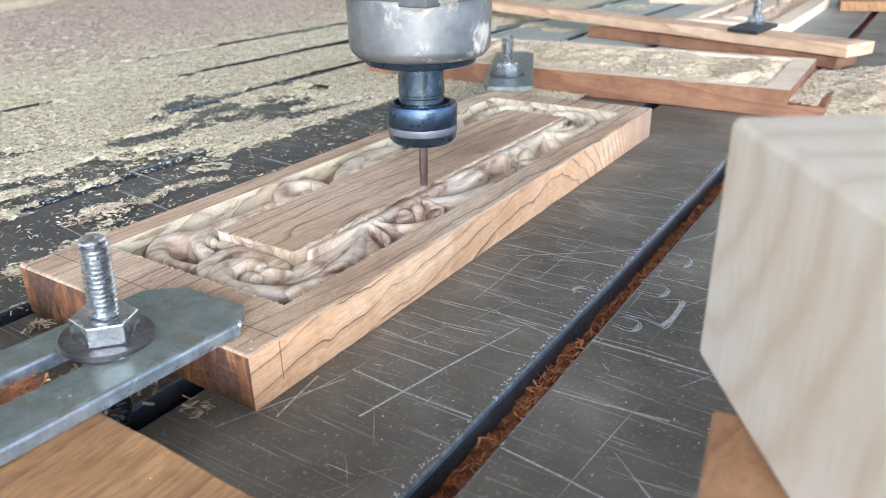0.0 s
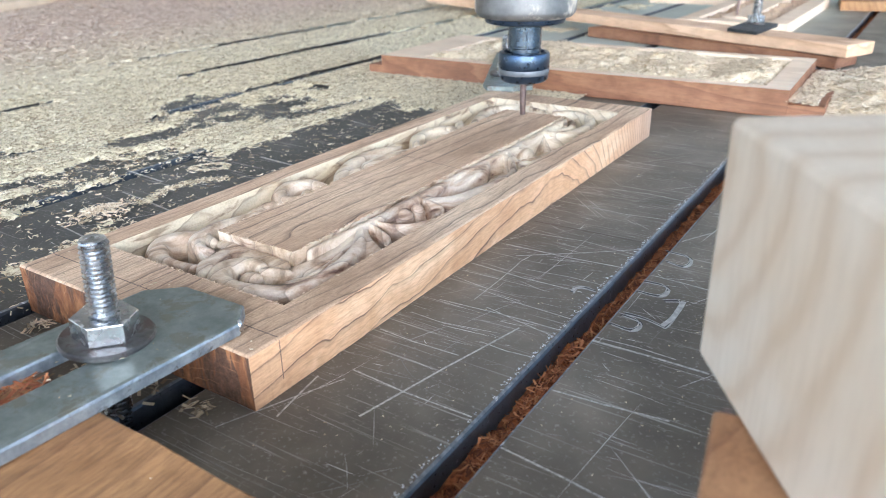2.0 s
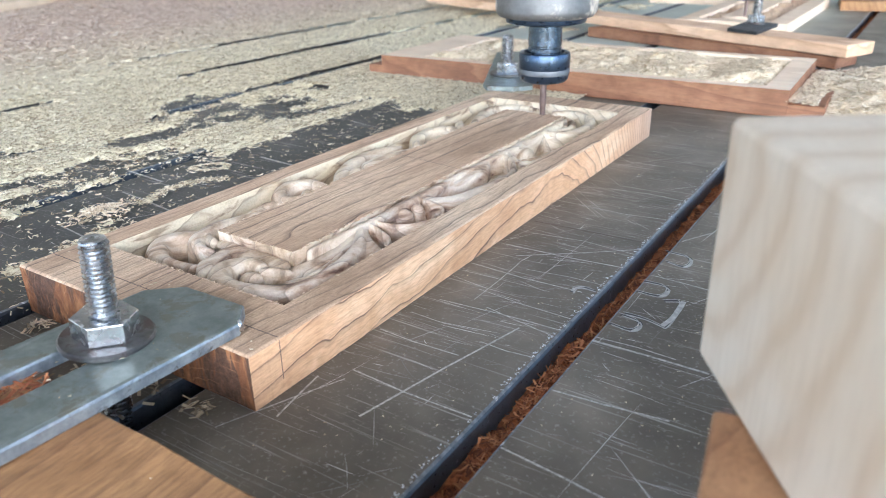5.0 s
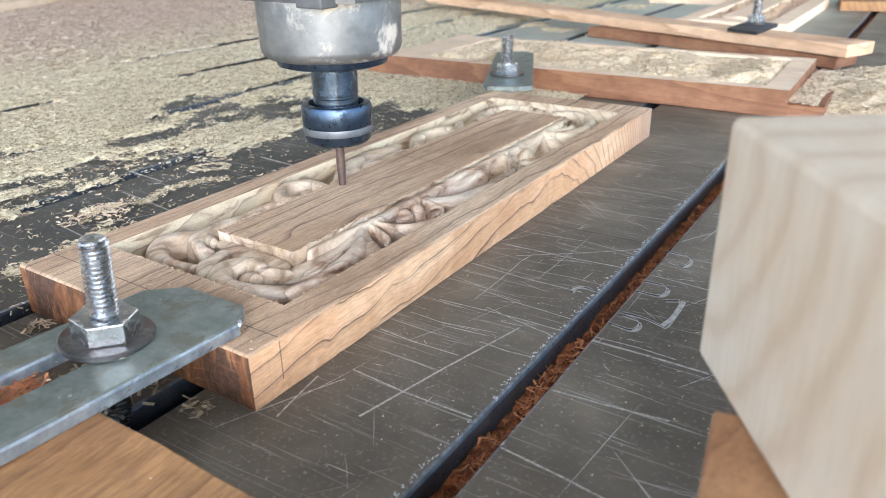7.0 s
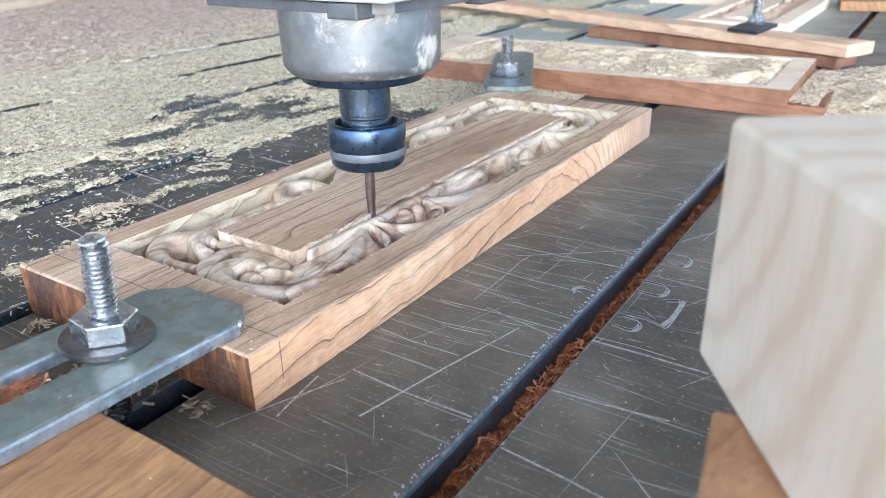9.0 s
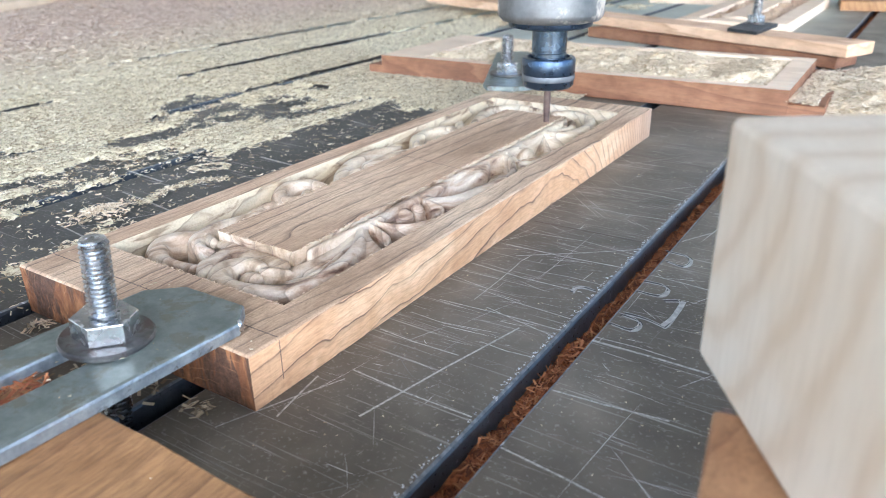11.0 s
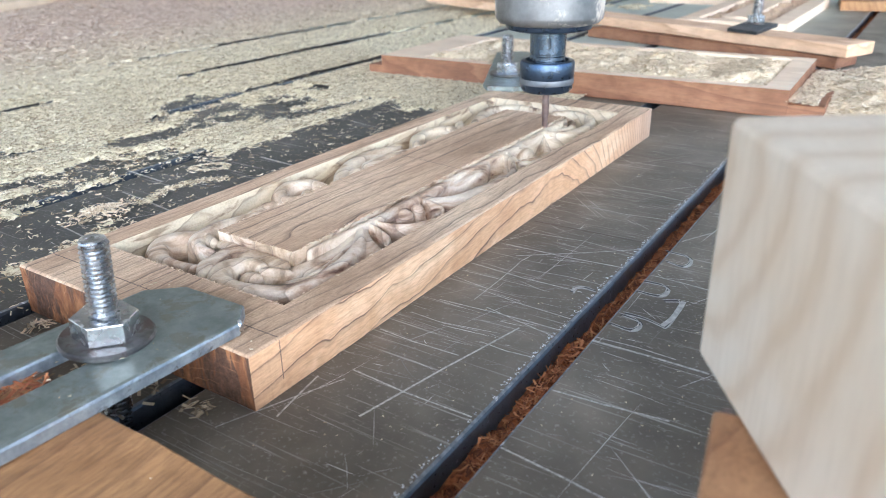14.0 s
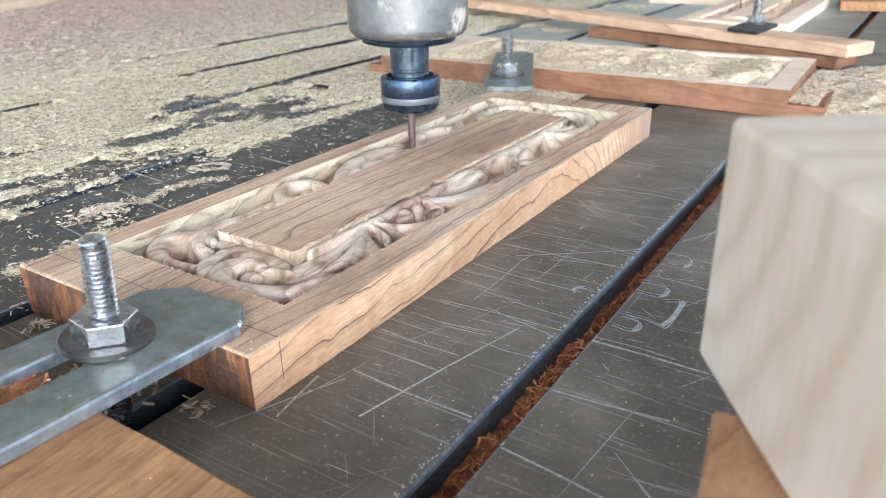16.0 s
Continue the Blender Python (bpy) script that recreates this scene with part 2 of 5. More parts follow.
def bleached_timber():
    """Pale planed timber: broad soft growth rings about a heart that lies outside the block."""
    n = Nodes("bleached_wood")
    v = n.coords()
    along = n.add("VectorMath", {0: v, 1: (0.5506, -0.8347, 0.0)}, op="DOT_PRODUCT").outputs["Value"]
    ds = n.add("Math", {0: along, 1: 0.0551}, op="SUBTRACT").outputs[0]
    dz = n.add("Math", {0: n.add("SeparateXYZ", {0: v}).outputs["Z"], 1: 0.115}, op="SUBTRACT").outputs[0]
    flat = n.add("CombineXYZ", {"X": ds, "Y": dz}).outputs[0]
    dist = n.add("VectorMath", {0: flat}, op="LENGTH").outputs["Value"]
    dist = n.add("Math", {0: n.noise(v, 19.0, 3.0, 0.5), 1: 0.026, 2: dist}, op="MULTIPLY_ADD").outputs[0]
    wave = n.add("Math", {0: n.add("Math", {0: dist, 1: 430.0}, op="MULTIPLY").outputs[0]}, op="SINE").outputs[0]
    wave = n.add("MapRange", {0: wave, 1: -1.0, 2: 1.0}).outputs[0]
    col = n.ramp(wave, [(0.0, (0.625, 0.515, 0.385)), (0.30, (0.685, 0.59, 0.465)), (1.0, (0.715, 0.63, 0.51))])
    drift = n.ramp(n.noise(v, 14.0, 3.0), [(0.35, (0.90, 0.84, 0.76)), (0.62, (1, 1, 1))])
    col = n.mix(0.8, col, drift, "MULTIPLY")
    pores = n.noise(n.coords((500, 500, 60)), 1.0, 3.0, 0.7)
    col = n.mix(0.2, col, n.ramp(pores, [(0.30, (0.6, 0.52, 0.44)), (0.58, (1, 1, 1))]), "MULTIPLY")
    n.bump(pores, 0.06, 0.0005)
    return n.put(Base_Color=col, Roughness=0.6)


WOOD_TOP = panel_face()
WOOD_SIDE = panel_side()
WOOD_CUT = cut_wood()
WOOD_END = panel_end()
WOOD_RED = wood("red_brown_wood", (0.37, 0.185, 0.095), (0.28, 0.125, 0.060), (0.21, 0.085, 0.040), (0.11, 0.04, 0.02), (0.10, 1, 1), (0, 0, 0), 70.0, 0.5)
WOOD_PALE = wood("pale_wood", (0.88, 0.72, 0.54), (0.79, 0.60, 0.42), (0.66, 0.46, 0.30), (0.38, 0.23, 0.13), (0.10, 1, 1), (0, 0, 0), 60.0, 0.25, 0.6, 0.12, 0.1, 0.35, 0.08, 0.2, 0.1)
WOOD_BATTEN = wood("honey_wood", (0.84, 0.60, 0.40), (0.72, 0.465, 0.285), (0.56, 0.32, 0.17), (0.28, 0.13, 0.06), (0.08, 1, 1), (0, 0, 0), 60.0, 0.5, 0.6, 0.35, 0.1, 0.35, 0.2, 0.4, 0.3)
WOOD_TAN = wood("tan_wood", (0.58, 0.335, 0.150), (0.43, 0.225, 0.092), (0.29, 0.14, 0.052), (0.11, 0.048, 0.022), (1, 0.14, 1), (0, 0, -32), 95.0, 0.65, 0.65, 0.35, 0.5, 0.6, 0.40, 0.75, 0.6)
WOOD_POST = bleached_timber()
WOOD_ORANGE = wood("orange_wood", (0.66, 0.39, 0.20), (0.53, 0.285, 0.135), (0.42, 0.21, 0.09), (0.16, 0.06, 0.03), (1, 1, 0.15), (0, 0, 0), 50.0, 0.5)


def bed_material():
    """Scuffed dark plastic sheet with pale scratches in three directions."""
    n = Nodes("bed_plastic")
    base = n.ramp(n.noise(n.coords(), 11.0, 5.0, 0.6), [(0.30, (0.076, 0.063, 0.046)), (0.50, (0.148, 0.125, 0.094)), (0.72, (0.275, 0.234, 0.178))])
    speck = n.ramp(n.noise(n.coords(), 520.0, 3.0, 0.6), [(0.58, (0, 0, 0)), (0.70, (1, 1, 1))])
    total = n.add("Math", {0: speck, 1: 0.40}, op="MULTIPLY").outputs[0]
    for turn, sc, cut, amount in ((6, (8, 420, 1), 0.69, 0.5), (-8, (13, 560, 1), 0.69, 0.42), (57, (9, 480, 1), 0.695, 0.45), (-36, (12, 620, 1), 0.695, 0.45), (128, (15, 800, 1), 0.69, 0.4)):
        s = n.ramp(n.noise(n.coords(sc, (0, 0, turn)), 1.0, 2.0, 0.45, 0.25), [(cut, (0, 0, 0)), (cut + 0.03, (1, 1, 1))])
        total = n.add("Math", {0: total, 1: n.add("Math", {0: s, 1: amount}, op="MULTIPLY").outputs[0]}, op="MAXIMUM").outputs[0]
    where = n.ramp(n.noise(n.coords(), 18.0, 3.0), [(0.38, (0.40, 0.40, 0.40)), (0.58, (1, 1, 1))])
    total = n.mix(1.0, total, where, "MULTIPLY")
    # dimmer reflection beyond the panel painted as darker strips; outer bed turns pale grey-green
    sep = n.add("SeparateXYZ", {0: n.coords()})
    dim_reflection = n.add("MapRange", {0: sep.outputs["X"], 1: -0.13, 2: -0.17, 3: 0.0, 4: 0.75}).outputs[0]
    base = n.mix(dim_reflection, base, (0.050, 0.052, 0.050))
    out_y = n.add("MapRange", {0: sep.outputs["Y"], 1: 0.72, 2: 0.90}).outputs[0]
    out_x = n.add("MapRange", {0: sep.outputs["X"], 1: 0.06, 2: -0.06}).outputs[0]
    outer_tone = n.add("Math", {0: out_y, 1: out_x}, op="MULTIPLY").outputs[0]
    outer_tone = n.mix(1.0, outer_tone, n.ramp(n.noise(n.coords((1, 0.5, 1)), 9.0, 5.0, 0.65), [(0.30, (0.6, 0.6, 0.6)), (0.60, (1, 1, 1))]), "MULTIPLY")
    base = n.mix(outer_tone, base, (0.46, 0.49, 0.42))
    col = n.mix(total, base, (0.56, 0.54, 0.49))
    n.bump(n.noise(n.coords(), 700.0, 3.0), 0.12, 0.0005)
    n.bump(n.noise(n.coords(), 45.0, 3.0), 0.2, 0.0012)
    return n.put(Base_Color=col, Specular_IOR_Level=0.38, Roughness=n.add("MapRange", {0: n.noise(n.coords(), 30.0, 4.0), 3: 0.36, 4: 0.64}).outputs[0])


def metal(name, lo, hi, rough, scale=60.0, rust=None, rust_cut=0.6, metallic=1.0, bump=0.1):
    n = Nodes(name)
    v = n.coords()
    col = n.ramp(n.noise(v, scale, 5.0, 0.65), [(0.30, lo), (0.70, hi)])
    r = n.add("MapRange", {0: n.noise(v, scale * 2.7, 4.0), 3: max(0.05, rough - 0.12), 4: rough + 0.15}).outputs[0]
    m = metallic
    if rust:
        mask = n.ramp(n.noise(v, scale * 0.8, 6.0, 0.7, 0.4), [(rust_cut, (0, 0, 0)), (rust_cut + 0.07, (1, 1, 1))])
        col = n.mix(mask, col, rust)
        m = n.add("MapRange", {0: mask, 3: metallic, 4: 0.1}).outputs[0]
    n.bump(n.noise(v, scale * 8, 3.0), bump, 0.0004)
    return n.put(Base_Color=col, Metallic=m, Roughness=r)


STEEL = metal("zinc_steel", (0.50, 0.51, 0.52), (0.70, 0.71, 0.73), 0.24, 110.0, (0.30, 0.285, 0.27), 0.66, 1.0, 0.03)
PLATE = metal("galvanised_plate", (0.16, 0.185, 0.172), (0.30, 0.33, 0.305), 0.46, 110.0, (0.15, 0.145, 0.115), 0.54, 0.7, 0.25)
# worn strap edge, with its bluish highlight painted in as paler colour
EDGE = metal("worn_highlit_plate_edge", (0.17, 0.20, 0.225), (0.42, 0.46, 0.49), 0.40, 130.0, (0.10, 0.10, 0.095), 0.60, 0.7, 0.5)
WASHER = metal("stained_washer", (0.10, 0.10, 0.10), (0.26, 0.25, 0.25), 0.36, 150.0, (0.075, 0.05, 0.04), 0.50)
# shade in the thread grooves, put in as a darker steel
ROOT_SHADE = metal("thread_root_shade", (0.085, 0.082, 0.08), (0.20, 0.195, 0.19), 0.45, 200.0, None, 0.6, 0.8)
HOUSING = metal("brushed_housing", (0.17, 0.172, 0.172), (0.38, 0.38, 0.375), 0.46, 38.0, (0.58, 0.52, 0.44), 0.55, 0.85, 0.3)
BLACK = metal("blackened_steel", (0.040, 0.056, 0.085), (0.075, 0.105, 0.155), 0.28, 70.0, None, 0.6, 0.85)
NECK = metal("dark_neck_steel", (0.07, 0.10, 0.14), (0.20, 0.25, 0.32), 0.24, 60.0, None, 0.6, 0.95)
BAND = metal("grey_band", (0.15, 0.16, 0.175), (0.25, 0.26, 0.275), 0.45, 90.0, None, 0.6, 0.6)
CARBIDE = metal("carbide_bit", (0.22, 0.16, 0.15), (0.36, 0.28, 0.26), 0.35, 150.0)
CAST = metal("grey_cast_metal", (0.10, 0.10, 0.10), (0.20, 0.195, 0.19), 0.5, 60.0, (0.36, 0.28, 0.20), 0.66, 0.7)
WHITE = metal("white_enamel", (0.72, 0.73, 0.75), (0.82, 0.83, 0.84), 0.35, 30.0, None, 0.6, 0.0)
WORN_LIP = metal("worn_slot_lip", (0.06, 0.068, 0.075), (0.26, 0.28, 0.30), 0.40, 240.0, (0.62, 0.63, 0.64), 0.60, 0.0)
LIP = metal("dark_slot_lip", (0.032, 0.040, 0.050), (0.085, 0.100, 0.120), 0.30, 160.0, (0.30, 0.33, 0.36), 0.64, 0.2)
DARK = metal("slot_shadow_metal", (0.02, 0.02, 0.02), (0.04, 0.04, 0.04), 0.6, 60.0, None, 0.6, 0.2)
BED = bed_material()


def dust(name, pale, mid, dark, scale, drift=True):
    n = Nodes(name)
    v = n.coords()
    big = n.noise(v, 5.0, 4.0)
    streak = n.noise(n.coords((1, 0.45, 1), (0, 0, 25)), scale, 3.0, 0.7, 0.8)
    col = n.ramp(streak, [(0.36, dark), (0.46, mid), (0.57, pale)])
    if drift:
        far_side = n.add("MapRange", {0: n.add("SeparateXYZ", {0: v}).outputs["X"], 1: -0.62, 2: -1.05, 3: 0.0, 4: 0.75}).outputs[0]
        far_side = n.add("Math", {0: far_side, 1: n.add("MapRange", {0: big, 3: 0.5, 4: 1.5}).outputs[0]}, op="MULTIPLY").outputs[0]
        col = n.mix(far_side, col, n.ramp(streak, [(0.36, (0.19, 0.12, 0.09)), (0.48, (0.52, 0.38, 0.30)), (0.60, (0.76, 0.61, 0.51))]))
    n.bump(streak, 0.9, 0.002)
    return n.put(Base_Color=col, Roughness=0.85)


def flake(name, a, b, c, drift=True):
    n = Nodes(name)
    r = n.add("NewGeometry").outputs["Random Per Island"]
    col = n.ramp(r, [(0.0, a), (0.5, b), (1.0, c)])
    if drift:
        far_side = n.add("MapRange", {0: n.add("SeparateXYZ", {0: n.coords()}).outputs["X"], 1: -0.62, 2: -1.05, 3: 0.0, 4: 0.8}).outputs[0]
        col = n.mix(far_side, col, n.ramp(r, [(0.0, (0.20, 0.125, 0.09)), (0.5, (0.55, 0.405, 0.32)), (1.0, (0.80, 0.67, 0.57))]))
    return n.put(Base_Color=col, Roughness=0.75)


DUST = dust("sawdust", (0.86, 0.775, 0.56), (0.68, 0.585, 0.385), (0.20, 0.145, 0.09), 300.0)
FLAKE = flake("pale_chips", (0.24, 0.17, 0.10), (0.68, 0.58, 0.385), (0.89, 0.80, 0.60))
SHAVINGS = dust("pale_shavings", (0.76, 0.64, 0.46), (0.65, 0.53, 0.36), (0.46, 0.345, 0.21), 130.0, False)
CURL = flake("fresh_curls", (0.54, 0.41, 0.255), (0.76, 0.625, 0.445), (0.88, 0.775, 0.60), False)
FIBRE = flake("torn_fibre", (0.42, 0.28, 0.17), (0.66, 0.49, 0.33), (0.82, 0.68, 0.51), False)
RED_DUST = dust("red_sawdust", (0.42, 0.135, 0.045), (0.20, 0.060, 0.020), (0.05, 0.016, 0.007), 420.0, False)
RED_FLAKE = flake("red_chips", (0.12, 0.034, 0.013), (0.34, 0.108, 0.037), (0.60, 0.27, 0.11), False)
NICK = flake("bright_nick", (0.30, 0.31, 0.32), (0.62, 0.63, 0.63), (0.85, 0.85, 0.83), False)
SCRATCH = metal("pale_scratch", (0.15, 0.14, 0.12), (0.70, 0.67, 0.61), 0.6, 700.0, None, 0.6, 0.0)
FINE_SCRATCH = flake("fine_scratch", (0.17, 0.155, 0.135), (0.36, 0.34, 0.31), (0.74, 0.71, 0.66), False)
PALE_EDGE = metal("groove_highlight", (0.20, 0.20, 0.195), (0.55, 0.54, 0.52), 0.5, 500.0, None, 0.6, 0.0)
GROOVE = metal("groove_shade", (0.018, 0.017, 0.016), (0.05, 0.048, 0.045), 0.5, 300.0, None, 0.6, 0.0)
CHIPPED = metal("chipped_plastic", (0.24, 0.235, 0.22), (0.60, 0.59, 0.56), 0.45, 260.0, None, 0.6, 0.0, 0.8)
PENCIL = metal("dark_pencil", (0.07, 0.05, 0.045), (0.14, 0.10, 0.08), 0.6, 500.0, None, 0.6, 0.0)
CONCRETE = metal("workshop_floor", (0.22, 0.21, 0.19), (0.34, 0.32, 0.29), 0.8, 3.0, None, 0.6, 0.0)


# ---------------- mesh helpers ----------------
def part(name, bm, material, parent=None, label="", smooth=False):
    me = bpy.data.meshes.new(name)
    bm.to_mesh(me)
    bm.free()
    for m in material if isinstance(material, (list, tuple)) else [material]:
        me.materials.append(m)
    if smooth:
        for p in me.polygons:
            p.use_smooth = True
        me.set_sharp_from_angle(angle=radians(38))
    ob = new(name, me)
    if parent:
        ob.parent = parent
    if label:
        ob["label"] = label
    return ob


def box(x0, x1, y0, y1, z0, z1, bevel=0.0, seg=2):
    bm = bmesh.new()
    bmesh.ops.create_cube(bm, size=1.0, matrix=Matrix.LocRotScale(((x0 + x1) / 2, (y0 + y1) / 2, (z0 + z1) / 2), None, (x1 - x0, y1 - y0, z1 - z0)))
    if bevel:
        bmesh.ops.bevel(bm, geom=bm.edges[:], offset=bevel, segments=seg, affect="EDGES", profile=0.6)
    return bm


def worn(bm, amount, scale, cuts=0):
    """Nudges the corners of a mesh by smooth noise, so that edges are not dead straight."""
    if cuts:
        bmesh.ops.subdivide_edges(bm, edges=[e for e in bm.edges if e.calc_length() > 0.03], cuts=cuts, use_grid_fill=True)
    for v in bm.verts:
        v.co += Vector(noise.noise_vector(v.co * scale)) * amount
    return bm


def lathe(profile, seg=64):
    """A turned solid from (radius, height) pairs, bottom to top."""
    bm = bmesh.new()
    rings = []
    for r, z in profile:
        if r <= 1e-6:
            rings.append([bm.verts.new((0, 0, z))])
        else:
            rings.append([bm.verts.new((r * math.cos(2 * math.pi * i / seg), r * math.sin(2 * math.pi * i / seg), z)) for i in range(seg)])
    for a, b in zip(rings, rings[1:]):
        for i in range(seg):
            j = (i + 1) % seg
            if len(a) == 1 and len(b) == 1:
                continue
            if len(a) == 1:
                bm.faces.new((a[0], b[j], b[i]))
            elif len(b) == 1:
                bm.faces.new((a[i], a[j], b[0]))
            else:
                bm.faces.new((a[i], a[j], b[j], b[i]))
    bmesh.ops.recalc_face_normals(bm, faces=bm.faces[:])
    return bm


def prism(outline, z0, z1, bevel=0.0, hole=None):
    """A plate from an outline in the plan, with an optional hole of the same winding."""
    bm = bmesh.new()
    def loop(pts, z):
        return [bm.verts.new((x, y, z)) for x, y in pts]
    a, b = loop(outline, z0), loop(outline, z1)
    n = len(outline)
    for i in range(n):
        bm.faces.new((a[i], a[(i + 1) % n], b[(i + 1) % n], b[i]))
    if hole:
        c, d = loop(hole, z0), loop(hole, z1)
        k = len(hole)
        for i in range(k):
            bm.faces.new((c[(i + 1) % k], c[i], d[i], d[(i + 1) % k]))
        for outer, inner in ((a, c), (b, d)):
            es = []
            for ring in (outer, inner):
                for i in range(len(ring)):
                    es.append(bm.edges.get((ring[i], ring[(i + 1) % len(ring)])))
            bmesh.ops.triangle_fill(bm, use_beauty=True, edges=es)
    else:
        bm.faces.new(list(reversed(a)))
        bm.faces.new(b)
    bmesh.ops.recalc_face_normals(bm, faces=bm.faces[:])
    if bevel:
        es = [e for e in bm.edges if abs(e.verts[0].co.z - z1) < 1e-6 and abs(e.verts[1].co.z - z1) < 1e-6 and len(e.link_faces) == 2 and e.calc_face_angle(0) > 1.0]
        bmesh.ops.bevel(bm, geom=es, offset=bevel, segments=2, affect="EDGES", profile=0.5)
    return bm


def ribbon(points, width, z, thick=0.0002):
    """A thin raised line through points in the plan."""
    bm = bmesh.new()
    pts = [Vector((x, y, 0)) for x, y in points]
    left, right = [], []
    for i, q in enumerate(pts):
        d = (pts[min(i + 1, len(pts) - 1)] - pts[max(i - 1, 0)]).normalized()
        side = Vector((-d.y, d.x, 0)) * width / 2
        left.append(bm.verts.new((*(q + side).xy, z + thick)))
        right.append(bm.verts.new((*(q - side).xy, z + thick)))
    for i in range(len(pts) - 1):
        bm.faces.new((right[i], right[i + 1], left[i + 1], left[i]))
    return bm


def grid_mesh(name, xs, ys, z, material, mats=None, smooth=True, floor_cut=None):
    """A height sheet over the plan: z[i, j] at ys[i], xs[j]."""
    nx, ny = len(xs), len(ys)
    gx, gy = np.meshgrid(xs, ys)
    co = np.stack([gx, gy, z], -1).reshape(-1, 3)
    idx = np.arange(nx * ny).reshape(ny, nx)
    f = np.stack([idx[:-1, :-1], idx[:-1, 1:], idx[1:, 1:], idx[1:, :-1]], -1).reshape(-1, 4)
    if floor_cut is not None:
        f = f[(co[:, 2][f] > floor_cut).all(1)]
    me = bpy.data.meshes.new(name)
    me.from_pydata(co.tolist(), [], f.tolist())
    for m in material if isinstance(material, (list, tuple)) else [material]:
        me.materials.append(m)
    if mats is not None:
        me.polygons.foreach_set("material_index", mats.reshape(-1).astype(np.int32))
    me.polygons.foreach_set("use_smooth", np.full(len(f), smooth))
    me.update()
    return me


def fbm(x, y, scale, octaves=4, seed=0.0):
    """Smooth plan noise from value lattices, about -1 to 1."""
    out = np.zeros_like(x)
    amp, norm = 1.0, 0.0
    for o in range(octaves):
        rng = np.random.RandomState(int(seed * 100) + o)
        lat = rng.rand(256, 256) * 2 - 1
        u, v = x * scale * 2 ** o + 37.1, y * scale * 2 ** o + 91.7
        iu, iv = np.floor(u).astype(int), np.floor(v).astype(int)
        fu, fv = u - iu, v - iv
        fu, fv = fu * fu * (3 - 2 * fu), fv * fv * (3 - 2 * fv)
        a, b = lat[iu % 256, iv % 256], lat[(iu + 1) % 256, iv % 256]
        c, d = lat[iu % 256, (iv + 1) % 256], lat[(iu + 1) % 256, (iv + 1) % 256]
        out += amp * ((a * (1 - fu) + b * fu) * (1 - fv) + (c * (1 - fu) + d * fu) * fv)
        norm += amp
        amp *= 0.55
    return out / norm * 1.6


def chips(name, x, y, z, rng, material, size=(0.0025, 0.007), tilt=0.35, slim=1.0):
    """Curled wood chips: three-quad strips, one loose island each."""
    n = len(x)
    ln = rng.uniform(size[0], size[1], n)
    wd = rng.uniform(0.0006, 0.0015, n) * slim
    ang = rng.uniform(0, 2 * np.pi, n)
    curl = rng.uniform(0.1, 0.9, n) * ln * 0.35
    slope = rng.normal(0, tilt, n)
    roll = rng.uniform(-0.6, 0.6, n)
    d = np.stack([np.cos(ang), np.sin(ang)], -1)
    s = np.stack([-np.sin(ang), np.cos(ang)], -1)
    verts = np.zeros((n, 6, 3))
    for k, u in enumerate((-0.5, 0.0, 0.5)):
        along = u * ln
        lift = curl * (0.25 - u * u) * 2 + along * slope * 0.5
        for e, sg in enumerate((-0.5, 0.5)):
            q = verts[:, 2 * k + e]
            q[:, 0] = x + d[:, 0] * along + s[:, 0] * wd * sg
            q[:, 1] = y + d[:, 1] * along + s[:, 1] * wd * sg
            q[:, 2] = z + 0.0004 + np.abs(lift) + sg * wd * roll
    base = np.arange(n)[:, None] * 6
    f = np.concatenate([base + np.array([0, 2, 3, 1]), base + np.array([2, 4, 5, 3])], 0)
    me = bpy.data.meshes.new(name)
    me.from_pydata(verts.reshape(-1, 3).tolist(), [], f.tolist())
    me.materials.append(material)
    return new(name, me)


# ---------------- machine bed ----------------
# centre lines of the clamping slots
SLOTS = (-1.03, -0.872, -0.7215, -0.5675, -0.4308, -0.289, -0.154, -0.0355, 0.078, 0.196, 0.315, 0.434)
SLOT_HALF = 0.006
BED_Y0, BED_Y1 = -0.75, 2.6
# unseen roof slab, added so that daylight enters only from the sides
ROOF = metal("unseen_roof_grey", (0.50, 0.50, 0.49), (0.62, 0.62, 0.61), 0.6, 2.0, None, 0.6, 0.0)
tagged(part("roof", box(-6.0, 5.0, -4.5, 6.5, 2.6, 2.66), ROOF), "unseen pale roof slab, added to keep out the overhead sky", kind="structure")
# unseen walls, added to block bright sky from the bed's reflections
WALL = metal("unseen_wall_grey", (0.48, 0.48, 0.47), (0.60, 0.60, 0.58), 0.8, 1.5, None, 0.6, 0.0)
tagged(part("wall_west", box(-4.6, -4.4, -4.5, 6.5, -0.85, 2.598), WALL), "unseen grey wall, added to tone reflections on the bed", kind="structure")
tagged(part("wall_north", box(-4.4, 5.0, 6.3, 6.5, -0.85, 2.598), WALL), "unseen grey wall, added to tone reflections on the bed", kind="structure")
floor = tagged(part("floor", box(-9, 9, -7, 12, -0.95, -0.85), CONCRETE), "grey concrete workshop floor below the machine", kind="structure")
bed = tagged(new("machine_bed"), "dark grey scratched plastic router bed with clamping slots", "machine bed", kind="structure")
edges_x = [-2.6] + list(SLOTS) + [0.95]
